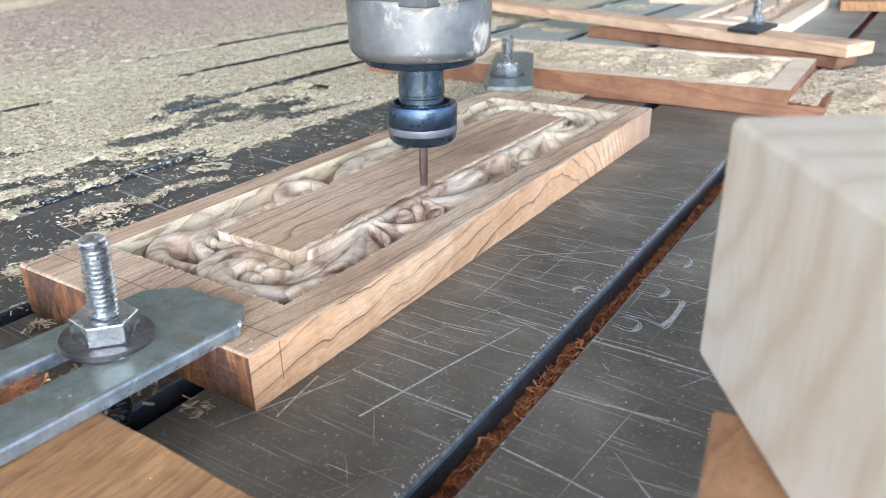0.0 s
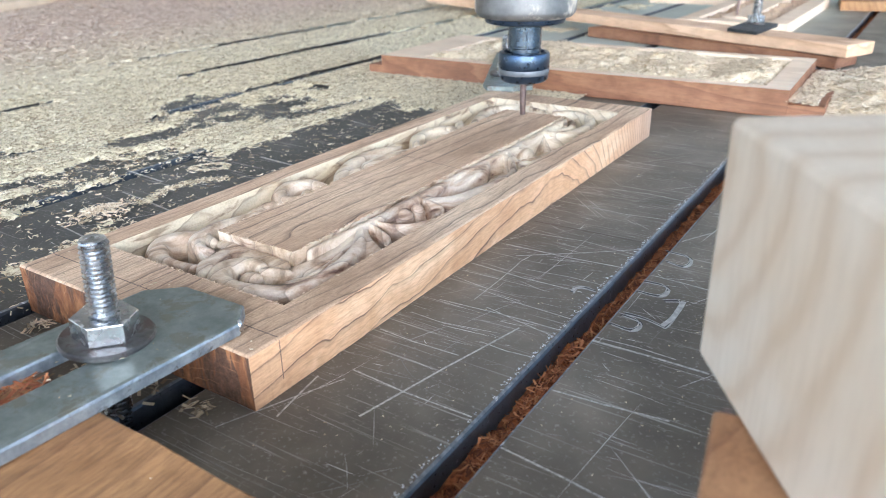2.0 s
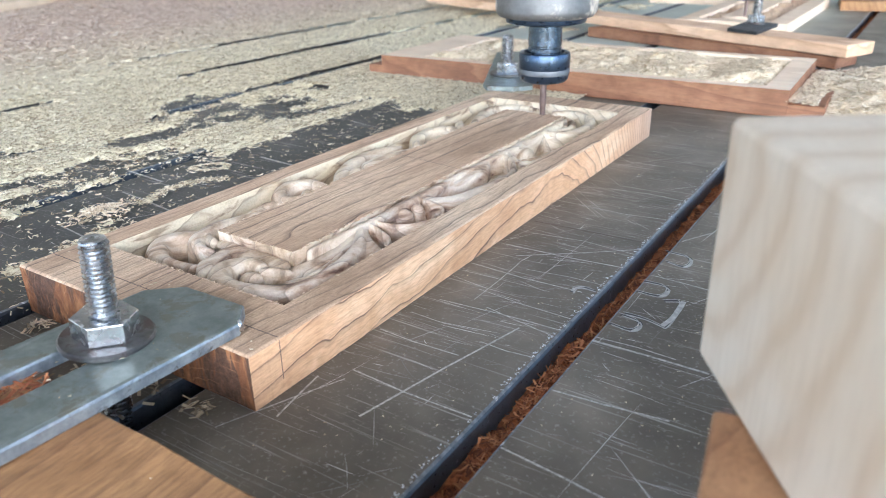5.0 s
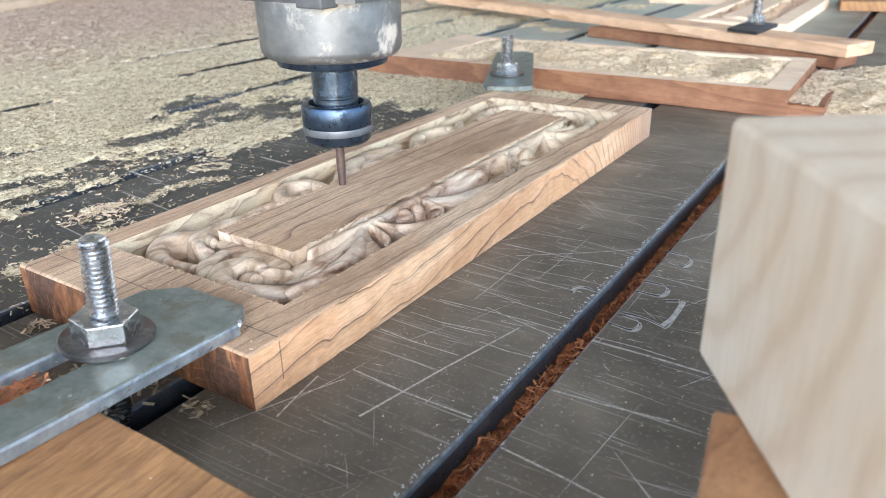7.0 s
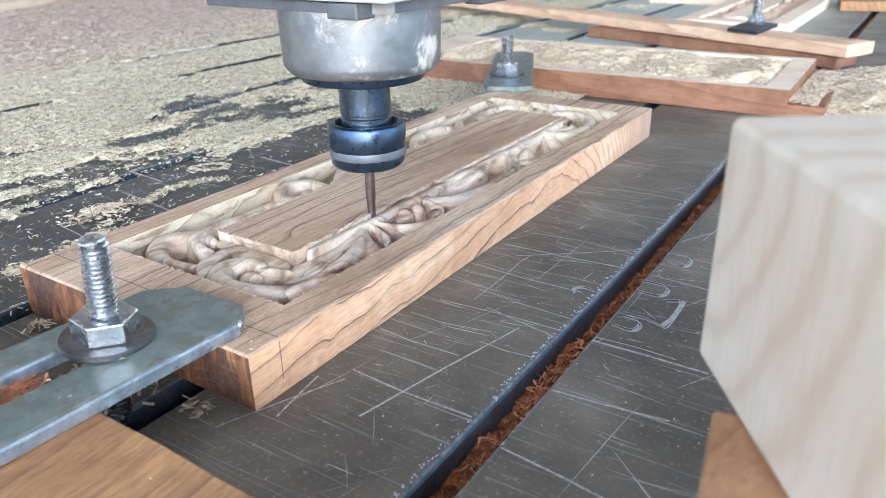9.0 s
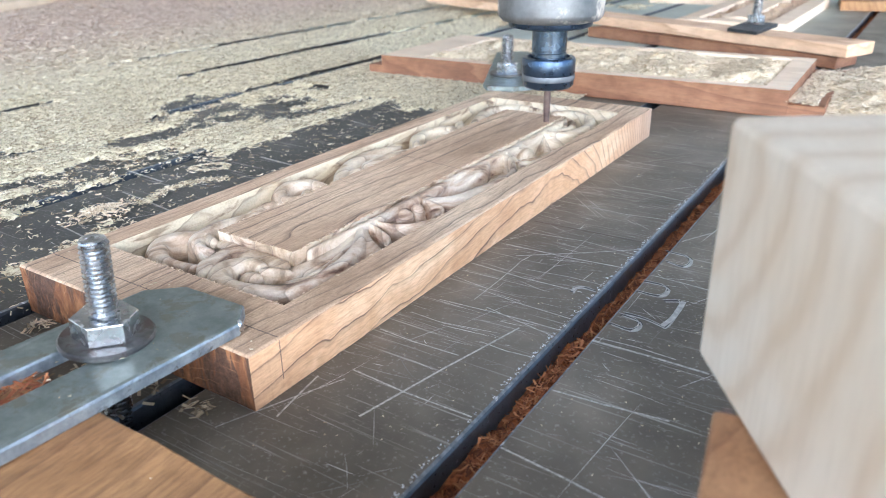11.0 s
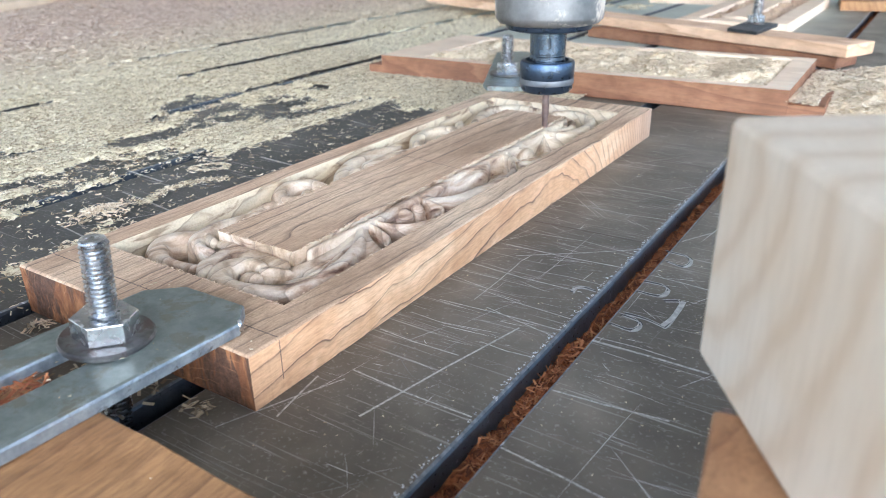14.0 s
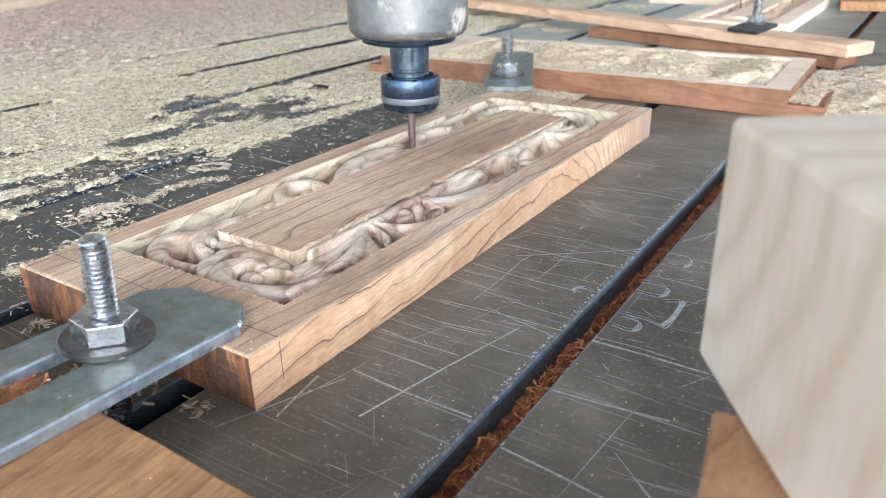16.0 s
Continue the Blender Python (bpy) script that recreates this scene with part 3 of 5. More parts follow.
for i, (a, b) in enumerate(zip(edges_x, edges_x[1:])):
    x0 = a + (SLOT_HALF if i else 0)
    x1 = b - (SLOT_HALF if i < len(edges_x) - 2 else 0)
    bm = box(x0, x1, BED_Y0, BED_Y1, -0.018, 0.0, 0.0030, 4)
    # strip sides are coloured darker and bluer than the face; upper lips worn
    for f in bm.faces:
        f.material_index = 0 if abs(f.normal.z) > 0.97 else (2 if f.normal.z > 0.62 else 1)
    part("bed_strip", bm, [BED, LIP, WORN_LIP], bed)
# slot shade is put into this base as a near-black colour
part("slot_floor", box(-2.6, 0.95, BED_Y0, BED_Y1, -0.05, -0.0185), DARK, bed, "steel base below the slots, coloured near black for their shade")
part("bed_frame", box(-2.55, 0.9, BED_Y0 + 0.05, BED_Y1 - 0.05, -0.848, -0.0505, 0.01), CAST, bed, "grey welded machine base")


# ---------------- carved panel ----------------
PW, PL, PH = 0.1487, 0.440, 0.024
PX0, PX1, PY0, PY1 = -0.1325, -0.0167, 0.0345, 0.412
CX0, CX1, CY0, CY1 = -0.1020, -0.0500, 0.0755, 0.3790


FLOOR = -0.0160


def carving(xs, ys):
    """Height of the panel's face: flat rim, sunk channel with scrollwork, flat middle."""
    rx, ry = np.meshgrid(xs, ys)
    gx = rx + 0.0006 * fbm(rx, ry, 80, 2, 5.5)
    gy = ry + 0.0006 * fbm(rx, ry, 80, 2, 6.5)
    h = FLOOR + 0.0010 * fbm(gx, gy, 55, 3, 2.0)

    def window(x0, x1, y0, y1):
        i = np.searchsorted(ys, (y0, y1))
        j = np.searchsorted(xs, (x0, x1))
        return slice(i[0], i[1]), slice(j[0], j[1])

    def scroll(pts, widths, tops, groove=0.0, sag=7.0):
        """A rounded ridge along a bent line: half widths and crest heights in millimetres."""
        pts = np.array(pts, float) / 1000.0
        samples = max(26 * (len(pts) - 1), int(np.hypot(*np.diff(pts, axis=0).T).sum() / 0.0007)) + 1
        t = np.linspace(0, len(pts) - 1, samples)
        i = np.clip(t.astype(int), 0, len(pts) - 2)
        u = (t - i)[:, None]
        p0, p1, p2, p3 = pts[np.maximum(i - 1, 0)], pts[i], pts[i + 1], pts[np.minimum(i + 2, len(pts) - 1)]
        c = 0.5 * (2 * p1 + (p2 - p0) * u + (2 * p0 - 5 * p1 + 4 * p2 - p3) * u ** 2 + (3 * p1 - p0 - 3 * p2 + p3) * u ** 3)
        run = np.linspace(0, 1, samples)
        w = np.interp(run, np.linspace(0, 1, len(widths)), widths) / 1110.0
        tops = tops if isinstance(tops, tuple) else (tops, tops)
        crest = np.interp(run, np.linspace(0, 1, len(tops)), tops) / 1000.0
        pad = w.max() * 1.5 + 0.001
        win = window(c[:, 0].min() - pad, c[:, 0].max() + pad, c[:, 1].min() - pad, c[:, 1].max() + pad)
        ax, ay = gx[win], gy[win]
        best, top = np.full(ax.shape, 9.0), np.zeros(ax.shape)
        for (x, y), ww, cr in zip(c, w, crest):
            q = np.hypot(ax - x, ay - y) / ww
            top = np.where(q < best, cr, top)
            best = np.minimum(best, q)
        dome = top - sag / 1000.0 * (1 - np.sqrt(np.clip(1 - np.minimum(best, 1) ** 2.9, 0, 1)))
        if groove:
            dome = dome - groove / 1000.0 * np.exp(-(best / 0.20) ** 2)
        flank = top - sag / 1000.0 - 0.016 * np.clip(best - 1, 0, 1) / 0.3
        h[win] = np.maximum(h[win], np.where(best < 1, dome, flank))

    def lump(x, y, r, top, stretch=1.0, turn=0.0, sag=6.0):
        """A rounded boss, oval where stretched along its turn."""
        x, y, r = x / 1000, y / 1000, r / 1000
        pad = r * max(stretch, 1.0) * 1.4
        win = window(x - pad, x + pad, y - pad, y + pad)
        dx, dy = gx[win] - x, gy[win] - y
        c, sn = math.cos(radians(turn)), math.sin(radians(turn))
        q = np.hypot((dx * c + dy * sn) / stretch, dy * c - dx * sn) / r
        dome = top / 1000.0 - sag / 1000.0 * (1 - np.sqrt(np.clip(1 - np.minimum(q, 1) ** 2.0, 0, 1)))
        flank = (top - sag) / 1000.0 - 0.016 * np.clip(q - 1, 0, 1) / 0.3
        h[win] = np.maximum(h[win], np.where(q < 1, dome, flank))

    # low body of wood left between the ornaments
    scroll([(-40, 132), (-38, 160), (-40, 190), (-40, 230), (-40, 262)], (6, 7, 7, 7, 6), -12.5, 0, 2.0)
    # near end: open shell, hooked leaf, wing
    scroll([(-103, 72), (-113, 73), (-121, 66), (-122, 56), (-114, 47), (-102, 44.5), (-90, 47), (-82, 51)], (4.0, 5.4, 6.0, 6.4, 6.2, 5.4, 4.2, 2.4), (-2.6, -1.8, -1.6, -2.0, -3.0, -4.2, -5.5))
    scroll([(-92, 63), (-99, 62), (-107, 66), (-112, 76), (-112, 90), (-107, 106), (-101, 126)], (2.6, 4.0, 5.4, 6.2, 6.2, 5.0, 2.0), (-3.4, -1.6, -0.9, -1.2, -1.8, -3.0))
    scroll([(-76, 43), (-82, 51), (-84, 60), (-90, 71)], (3.2, 5.4, 6.4, 5.0), (-3.2, -2.0, -2.6, -4.5), 0, 5.0)
    scroll([(-98, 74), (-76, 70), (-55, 71)], (4.0, 7.0, 5.0), (-4.5, -3.2, -4.0), 0, 2.5)
    # great crescent, with a boss and a tongue in its curl
    scroll([(-58, 63), (-67, 63), (-72, 54), (-68, 46), (-59, 41.5), (-48, 42), (-37, 46), (-29, 55), (-26, 70), (-29, 90), (-37, 108), (-49, 123)], (3.6, 5.4, 6.2, 6.4, 6.2, 6.4, 6.6, 6.6, 6.0, 5.4, 4.4, 2.8), (-2.4, -1.4, -1.6, -2.2, -2.2, -2.0, -1.2))
    lump(-57, 54, 5.0, -3.4, 1.2, 40)
    scroll([(-55, 60), (-51, 66), (-47, 69)], (2.6, 3.0, 1.8), (-3.0, -4.0, -5.5))
    # smooth blade beside the field, and the thin petal under it
    scroll([(-47, 74), (-42, 88), (-41, 104), (-48, 121)], (6.0, 7.0, 5.6, 2.2), (-6.0, -4.4, -1.6), 0, 4.0)
    scroll([(-40, 60), (-35, 68), (-34, 82), (-37, 96)], (1.6, 2.6, 2.6, 1.2), (-6.0, -4.6, -3.6))
    lump(-48, 101, 3.6, -1.6, 1.5, 80)
    lump(-49, 110, 3.4, -1.2, 1.3, 80)
    # fan leaf: a thin rim round hollow ribs
    scroll([(-49, 126), (-38, 124), (-28, 119), (-23, 112)], (2.0, 1.6, 1.6, 1.4), (-1.2, -2.2, -2.6, -3.6))
    for x, y, top in ((-30, 98, -5.4), (-25, 104, -5.0)):
        scroll([(-49, 125), ((-49 + x) / 2 - 1, (125 + y) / 2 + 1), (x, y)], (1.8, 4.0, 5.0), (-1.8, -4.6, top), 0, 4.0)
    # bowl-shaped leaf: thin rim, bosses inside
    scroll([(-51, 131), (-38, 130), (-28, 135), (-21.5, 147), (-21.5, 159), (-30, 168), (-46, 172)], (2.0, 2.2, 2.2, 2.0, 2.0, 2.6, 3.4), (-1.0, -2.0, -2.2, -1.4))
    lump(-43, 152, 5.6, -2.2, 1.3, 60)
    lump(-40, 162, 4.0, -1.8)
    lump(-47, 142, 5.0, -1.4, 1.4, 80)
    lump(-31, 151, 5.4, -7.0, 1.5, 80, 4.0)
    # long scroll with an inner leaf
    scroll([(-50, 179), (-39, 174), (-29, 182), (-25, 200), (-23.5, 222), (-23.5, 242), (-33, 261), (-49, 273)], (4.6, 6.4, 7.0, 6.4, 4.8, 2.8, 2.4, 3.0), (-1.2, -1.8, -2.4, -1.8, -1.0))
    scroll([(-48, 196), (-44, 214), (-43, 232), (-46, 250)], (4.0, 5.6, 5.6, 3.0), (-2.4, -2.8, -1.8, -1.4))
    lump(-34, 244, 5.0, -7.5, 1.7, 75, 4.0)
    # cup and tongue
    scroll([(-48, 281), (-37, 269), (-28, 263), (-21.5, 270), (-21, 290)], (3.4, 3.0, 2.6, 2.8, 1.8), (-1.0, -2.0, -2.8))
    lump(-40, 293, 6.0, -3.0, 1.5, 85)
    scroll([(-33, 276), (-26, 290), (-21, 308)], (2.4, 3.8, 2.0), -5.0)
    # far loop with its inner hook
    scroll([(-50, 334), (-39, 335), (-31, 347), (-28, 368), (-33, 391), (-48, 403), (-66, 398)], (4.8, 5.2, 5.2, 5.0, 5.0, 5.2, 4.4), (-1.0, -1.4, -1.4, -1.2))
    scroll([(-45, 352), (-39, 364), (-42, 378), (-54, 386)], (1.6, 2.8, 3.0, 2.6), (-4.0, -2.6, -2.0))
    # far side
    scroll([(-106, 334), (-115, 356), (-120, 380), (-110, 400), (-90, 402), (-76, 396)], (3.6, 5.4, 6.0, 5.6, 4.6, 3.0), (-2.6, -1.6, -1.4))
    scroll([(-105, 145), (-111, 134), (-121, 138), (-126.5, 151), (-120, 162), (-107, 161)], (3.0, 5.4, 6.2, 6.2, 6.0, 4.0), (-3.0, -1.4, -1.0, -1.6))
    lump(-111, 151, 4.4, -2.4)
    scroll([(-103, 168), (-115, 187), (-123, 208), (-126, 232), (-119, 254)], (3.2, 5.8, 6.4, 6.0, 2.6), (-2.2, -0.9, -1.0, -2.2))
    lump(-109, 194, 5.4, -1.4)
    scroll([(-112, 208), (-112, 232), (-106, 262)], (5.0, 5.4, 2.6), (-2.0, -1.4, -2.6))
    scroll([(-126, 112), (-121, 126), (-112, 138)], (0.8, 3.4, 3.0), (-10.0, -5.0, -4.0))
    scroll([(-114, 266), (-124, 284), (-124, 304), (-113, 314), (-104, 304)], (3.2, 6.0, 6.2, 5.4, 3.4), (-2.4, -1.2, -1.8))
    lump(-109, 291, 4.6, -2.4)
    scroll([(-108, 320), (-117, 332), (-126, 348)], (4.0, 4.8, 1.6), (-2.4, -2.0, -6.0))
    # rough ridge beside the raised field
    scroll([(-47.5, 84), (-46.5, 140), (-47, 220), (-46.5, 300), (-48, 374)], (2.6, 3.6, 4.0, 4.2, 3.6), -0.7, 0.0, 5.0)
    # tool ripple and small bruises
    h[:] = h - 0.00005 * (1 + np.sin((gx * 0.75 + gy * 0.66) * 2 * np.pi / 0.0021)) * (h > FLOOR + 0.002)
    h[:] = h + 0.0004 * fbm(rx, ry, 60, 2, 1.0)
    h[:] = np.minimum(h, -0.0004)
    raised = (rx > CX0) & (rx < CX1) & (ry > CY0) & (ry < CY1)
    inside = (rx > PX0) & (rx < PX1) & (ry > PY0) & (ry < PY1)
    return np.where(raised | ~inside, 0.0, h), raised, inside


def ticks(lo, hi, step, cuts):
    """Even ticks with a doubled one at each cut, for steep walls."""
    a = np.arange(lo, hi, step)
    a = np.append(a, hi)
    for c in cuts:
        a = a[np.abs(a - c) > step * 0.45]
        a = np.append(a, (c - 0.0002, c + 0.0002))
    return np.sort(a)


def carved_panel():
    xs = ticks(-PW, 0.0, 0.00055, (PX0, PX1, CX0, CX1))
    ys = ticks(0.0, PL, 0.00055, (PY0, PY1, CY0, CY1))
    gx, gy = np.meshgrid(xs, ys)
    z, raised, inside = carving(xs, ys)
    # fuzzy broken arris of the raised field and the rim
    edge = np.minimum.reduce([gx - CX0, CX1 - gx, gy - CY0, CY1 - gy])
    z = z - 0.0007 * (fbm(gx, gy, 300, 2, 3.0) > 0.45) * raised * (edge < 0.0016)
    cx, cy = (gx[:-1, :-1] + gx[1:, 1:]) / 2, (gy[:-1, :-1] + gy[1:, 1:]) / 2
    inn = (cx > PX0 - 0.0002) & (cx < PX1 + 0.0002) & (cy > PY0 - 0.0002) & (cy < PY1 + 0.0002)
    mid = (cx > CX0 + 0.0002) & (cx < CX1 - 0.0002) & (cy > CY0 + 0.0002) & (cy < CY1 - 0.0002)
    mats = np.where(inn & ~mid, 1, 0)
    # ease the outer arris
    d = np.minimum.reduce([gx + PW, -gx, gy, PL - gy])
    z = z - 0.0008 * np.clip(1 - d / 0.0012, 0, 1) ** 2
    me = grid_mesh("carved_panel", xs, ys, PH + z, [WOOD_TOP, WOOD_CUT, WOOD_SIDE, WOOD_END], mats)
    bm = bmesh.new()
    bm.from_mesh(me)
    rim = [e for e in bm.edges if e.is_boundary]
    ret = bmesh.ops.extrude_edge_only(bm, edges=rim)
    for v in [g for g in ret["geom"] if isinstance(g, bmesh.types.BMVert)]:
        v.co.z = 0.0004
    for f in [g for g in ret["geom"] if isinstance(g, bmesh.types.BMFace)]:
        f.normal_update()
        f.material_index = 3 if abs(f.calc_center_median().y) < 1e-4 or abs(f.calc_center_median().y - PL) < 1e-4 else 2
        f.smooth = False
    bmesh.ops.contextual_create(bm, geom=[e for e in bm.edges if e.is_boundary])
    bmesh.ops.recalc_face_normals(bm, faces=bm.faces[:])
    bm.to_mesh(me)
    bm.free()
    me.set_sharp_from_angle(angle=radians(48))
    ob = new("carved_panel", me)
    tagged(ob, "light brown teak panel with half-carved scrollwork border and flat middle", "wood panel")
    for pts in ([(-0.1466, 0.0155), (-0.07, 0.0150), (-0.0004, 0.0152)], [(-0.0985, 0.2290), (-0.0750, 0.2262), (-0.0515, 0.2225)], [(-0.0822, 0.0005), (-0.0815, 0.0340)]):
        part("pencil_line", ribbon(pts, 0.00045, PH), PENCIL, ob, "dark marking line")
    part("pencil_line", box(-0.0002, 0.0001, 0.0151, 0.01535, 0.006, PH - 0.001), PENCIL, ob, "dark marking line")
    # torn fibres along the cut edges
    rng = np.random.RandomState(5)
    n = 1700
    side = rng.choice(6, n, p=[0.34, 0.22, 0.08, 0.06, 0.16, 0.14])
    t = rng.rand(n)
    fx = np.select([side == 0, side == 1, side == 2, side == 3, side == 4, side == 5], [CX1 + 0 * t, CX0 + 0 * t, CX0 + t * (CX1 - CX0), CX0 + t * (CX1 - CX0), PX0 + t * (PX1 - PX0), PX1 + 0 * t])
    fy = np.select([side == 0, side == 1, side == 2, side == 3, side == 4, side == 5], [CY0 + t * (CY1 - CY0), CY0 + t * (CY1 - CY0), CY0 + 0 * t, CY1 + 0 * t, PY0 + 0 * t, PY0 + t * (PY1 - PY0)])
    fz = np.full(n, PH - 0.0004)
    fib = chips("torn_fibre", fx + rng.normal(0, 0.0004, n), fy, fz, rng, FIBRE, (0.0005, 0.0021), 0.6, 0.36)
    fib.parent = ob
    fib["kind"] = "stuff"
    fib["label"] = "pale torn wood fibres along the cut edges"
    return ob


panel = carved_panel()


# ---------------- strap clamp, bolt, nut, washer ----------------
def hexagon(r, turn=0.0):
    return [(r * math.cos(radians(60 * i + turn)), r * math.sin(radians(60 * i + turn))) for i in range(6)]


def threaded_rod(r, z0, z1, pitch, seg=24):
    """A rod with a real helical thread and a chamfered top."""
    bm = bmesh.new()
    sub = ((0.0, 1.0), (0.20, 1.0), (0.48, 0.76), (0.70, 0.76))
    rows = []
    n_turn = int((z1 - z0) / pitch) + 1
    for k in range(n_turn * len(sub) + 1):
        turn_i, s = divmod(k, len(sub))
        ring = []
        for i in range(seg):
            zz = z0 + (turn_i + sub[s][0] + i / seg) * pitch - pitch
            rr = r * sub[s][1]
            top_gap = z1 - zz
            if top_gap < 0.0012:
                rr = min(rr, r * (0.86 + 0.14 * max(0, top_gap) / 0.0012))
            ring.append(bm.verts.new((rr * math.cos(2 * math.pi * i / seg), rr * math.sin(2 * math.pi * i / seg), min(max(zz, z0), z1))))
        rows.append(ring)
    for k, (a, b) in enumerate(zip(rows, rows[1:])):
        for i in range(seg - 1):
            bm.faces.new((a[i], a[i + 1], b[i + 1], b[i])).material_index = 1 if k % len(sub) == 2 else 0
    L = len(sub)
    for k in range(len(rows) - L - 1):
        bm.faces.new((rows[k][seg - 1], rows[k + L][0], rows[k + L + 1][0], rows[k + 1][seg - 1])).material_index = 1 if k % L == 2 else 0
    plug = []
    for rr, zc in ((0.74, z1 - 3.2 * pitch), (0.74, z1 - 0.25 * pitch), (0.86, z1 - 0.0001), (0.70, z1 + 0.0003), (0.45, z1 + 0.0003), (0.40, z1)):
        plug.append([bm.verts.new((rr * r * math.cos(2 * math.pi * i / seg), rr * r * math.sin(2 * math.pi * i / seg), zc)) for i in range(seg)])
    for a, c in zip(plug, plug[1:]):
        for i in range(seg):
            bm.faces.new((a[i], a[(i + 1) % seg], c[(i + 1) % seg], c[i]))
    bm.faces.new(plug[-1])
    bmesh.ops.recalc_face_normals(bm, faces=bm.faces[:])
    return bm


def clamp_bolt(name_pose, r, low, high, nut_z, washer_r, label, across=1.84, tall=1.32):
    """Upright stud with its hexagon nut and washer."""
    base = tagged(new("clamp_bolt"), label, "bolt", "clamping bolts on the bed")
    base.matrix_basis = name_pose
    part("threaded_stud", threaded_rod(r, low, high, 0.0018), [STEEL, ROOT_SHADE], base, smooth=False)
    nut = prism(hexagon(r * across, -3), nut_z, nut_z + r * tall, 0.0)
    es = [e for e in nut.edges if abs(e.verts[0].co.z - e.verts[1].co.z) < 1e-6]
    bmesh.ops.bevel(nut, geom=es, offset=r * 0.08, segments=2, affect="EDGES", profile=0.5)
    part("hex_nut", nut, STEEL, base, "bright zinc hexagon nut")
    wz = nut_z
    part("washer", lathe([(r * 1.05, wz - 0.0026), (washer_r - 0.0006, wz - 0.0026), (washer_r, wz - 0.002), (washer_r, wz - 0.0007), (washer_r - 0.0006, wz - 0.0001), (r * 1.05, wz - 0.0001), (r * 1.05, wz - 0.0026)], 48), WASHER, base, "brown-stained flat washer", smooth=True)
    return base


BAR_Z0, BAR_Z1 = PH + 0.0005, PH + 0.0058


def near_clamp():
    out = [(-0.088, -0.34), (-0.027, -0.34), (-0.0128, 0.0085), (-0.0222, 0.0198), (-0.0552, 0.0192), (-0.0675, 0.0075)]
    hole = []
    for k in range(9):
        a = math.pi * k / 8
        hole.append((-0.0435 + 0.0078 * math.cos(a), -0.016 + 0.0078 * math.sin(a)))
    for k in range(9):
        a = math.pi + math.pi * k / 8
        hole.append((-0.0540 + 0.0078 * math.cos(a), -0.250 + 0.0078 * math.sin(a)))
    bm = prism(out, BAR_Z0, BAR_Z1, 0.0013, hole)
    for f in bm.faces:
        f.material_index = 0 if abs(f.normal.z) > 0.9 else 1
    bmesh.ops.subdivide_edges(bm, edges=[e for e in bm.edges if e.calc_length() > 0.05], cuts=8)
    for v in bm.verts:
        v.co += Vector(noise.noise_vector(v.co * 140)) * 0.00045
    ob = part("strap_clamp", bm, [PLATE, EDGE])
    nick = bmesh.new()
    bmesh.ops.create_icosphere(nick, subdivisions=2, radius=0.0022)
    for v in nick.verts:
        v.co = Vector((v.co.x * 0.75, v.co.y * 0.8, v.co.z * 1.25)) + Vector((-0.0142, 0.0098, (BAR_Z0 + BAR_Z1) / 2 + 0.0002))
        v.co += Vector(noise.noise_vector(v.co * 500)) * 0.0004
    part("burr", nick, STEEL, ob, "bright hammered burr on the strap corner", smooth=True)
    return tagged(ob, "slotted grey galvanised steel strap clamping the panel end", "clamp", "strap clamps")


clamp = near_clamp()
clamp_bolt(pose(-0.0456, -0.0255, 0, -2.2, 3.3, 0), 0.0050, -0.016, 0.0690, BAR_Z1 + 0.0028, 0.0163, "zinc threaded bolt with nut and stained washer through the strap clamp", 2.26, 1.56)

# support board under the strap
bm = worn(box(-0.42, 0.30, -0.36, -0.0475, 0.0005, PH, 0.001, 1), 0.0009, 120, 24)
tagged(part("support_board", bm, WOOD_TAN), "orange-brown sawn board packing under the strap clamp", "wood board")


# ---------------- far board, clamp, battens ----------------
def far_heap(x, y):
    """Height of the shavings in the far recess over the panel's face, flat at its rim."""
    rim = np.clip(np.minimum.reduce([x + 0.160, 0.210 - x, y + 0.092, 0.066 - y]) / 0.010, 0, 1)
    return -0.0025 + rim * np.minimum(0.008 * np.clip(fbm(x, y, 32, 3, 7.0), -0.5, 1), 0.0075)


def far_panel():
    base = tagged(new("far_panel"), "red-brown panel with chip-filled carved recess and pale face", "wood panel")
    base.matrix_basis = pose(-0.150, 0.659, 0.0005, 0, 0, 1.3)
    body = worn(box(-0.232, 0.262, -0.105, 0.086, 0.0, 0.0125, 0.0008, 1), 0.0007, 30, 10)
    part("lower_board", body, WOOD_RED, base, "red-brown lower board")
    xs = ticks(-0.212, 0.232, 0.004, (-0.160, 0.210))
    ys = ticks(-0.1062, 0.080, 0.004, (-0.092, 0.066))
    gx, gy = np.meshgrid(xs, ys)
    inside = (gx > -0.160) & (gx < 0.210) & (gy > -0.092) & (gy < 0.066)
    z = np.where(inside, far_heap(gx, gy), 0.0)
    me = grid_mesh("upper_board", xs, ys, 0.0245 + z, [WOOD_PALE, SHAVINGS, WOOD_RED], np.where(inside[:-1, :-1] & inside[1:, 1:], 1, 0))
    bm = bmesh.new()
    bm.from_mesh(me)
    ret = bmesh.ops.extrude_edge_only(bm, edges=[e for e in bm.edges if e.is_boundary])
    for v in [g for g in ret["geom"] if isinstance(g, bmesh.types.BMVert)]:
        v.co.z = 0.0012
    for f in [g for g in ret["geom"] if isinstance(g, bmesh.types.BMFace)]:
        f.material_index = 2
        f.smooth = False
    bmesh.ops.recalc_face_normals(bm, faces=bm.faces[:])
    bm.to_mesh(me)
    bm.free()
    me.set_sharp_from_angle(angle=radians(40))
    up = new("upper_board", me)
    up.parent = base
    up["label"] = "pale planed face around a rough recess"
    return base


far = far_panel()
rng = np.random.RandomState(11)
n = 7500
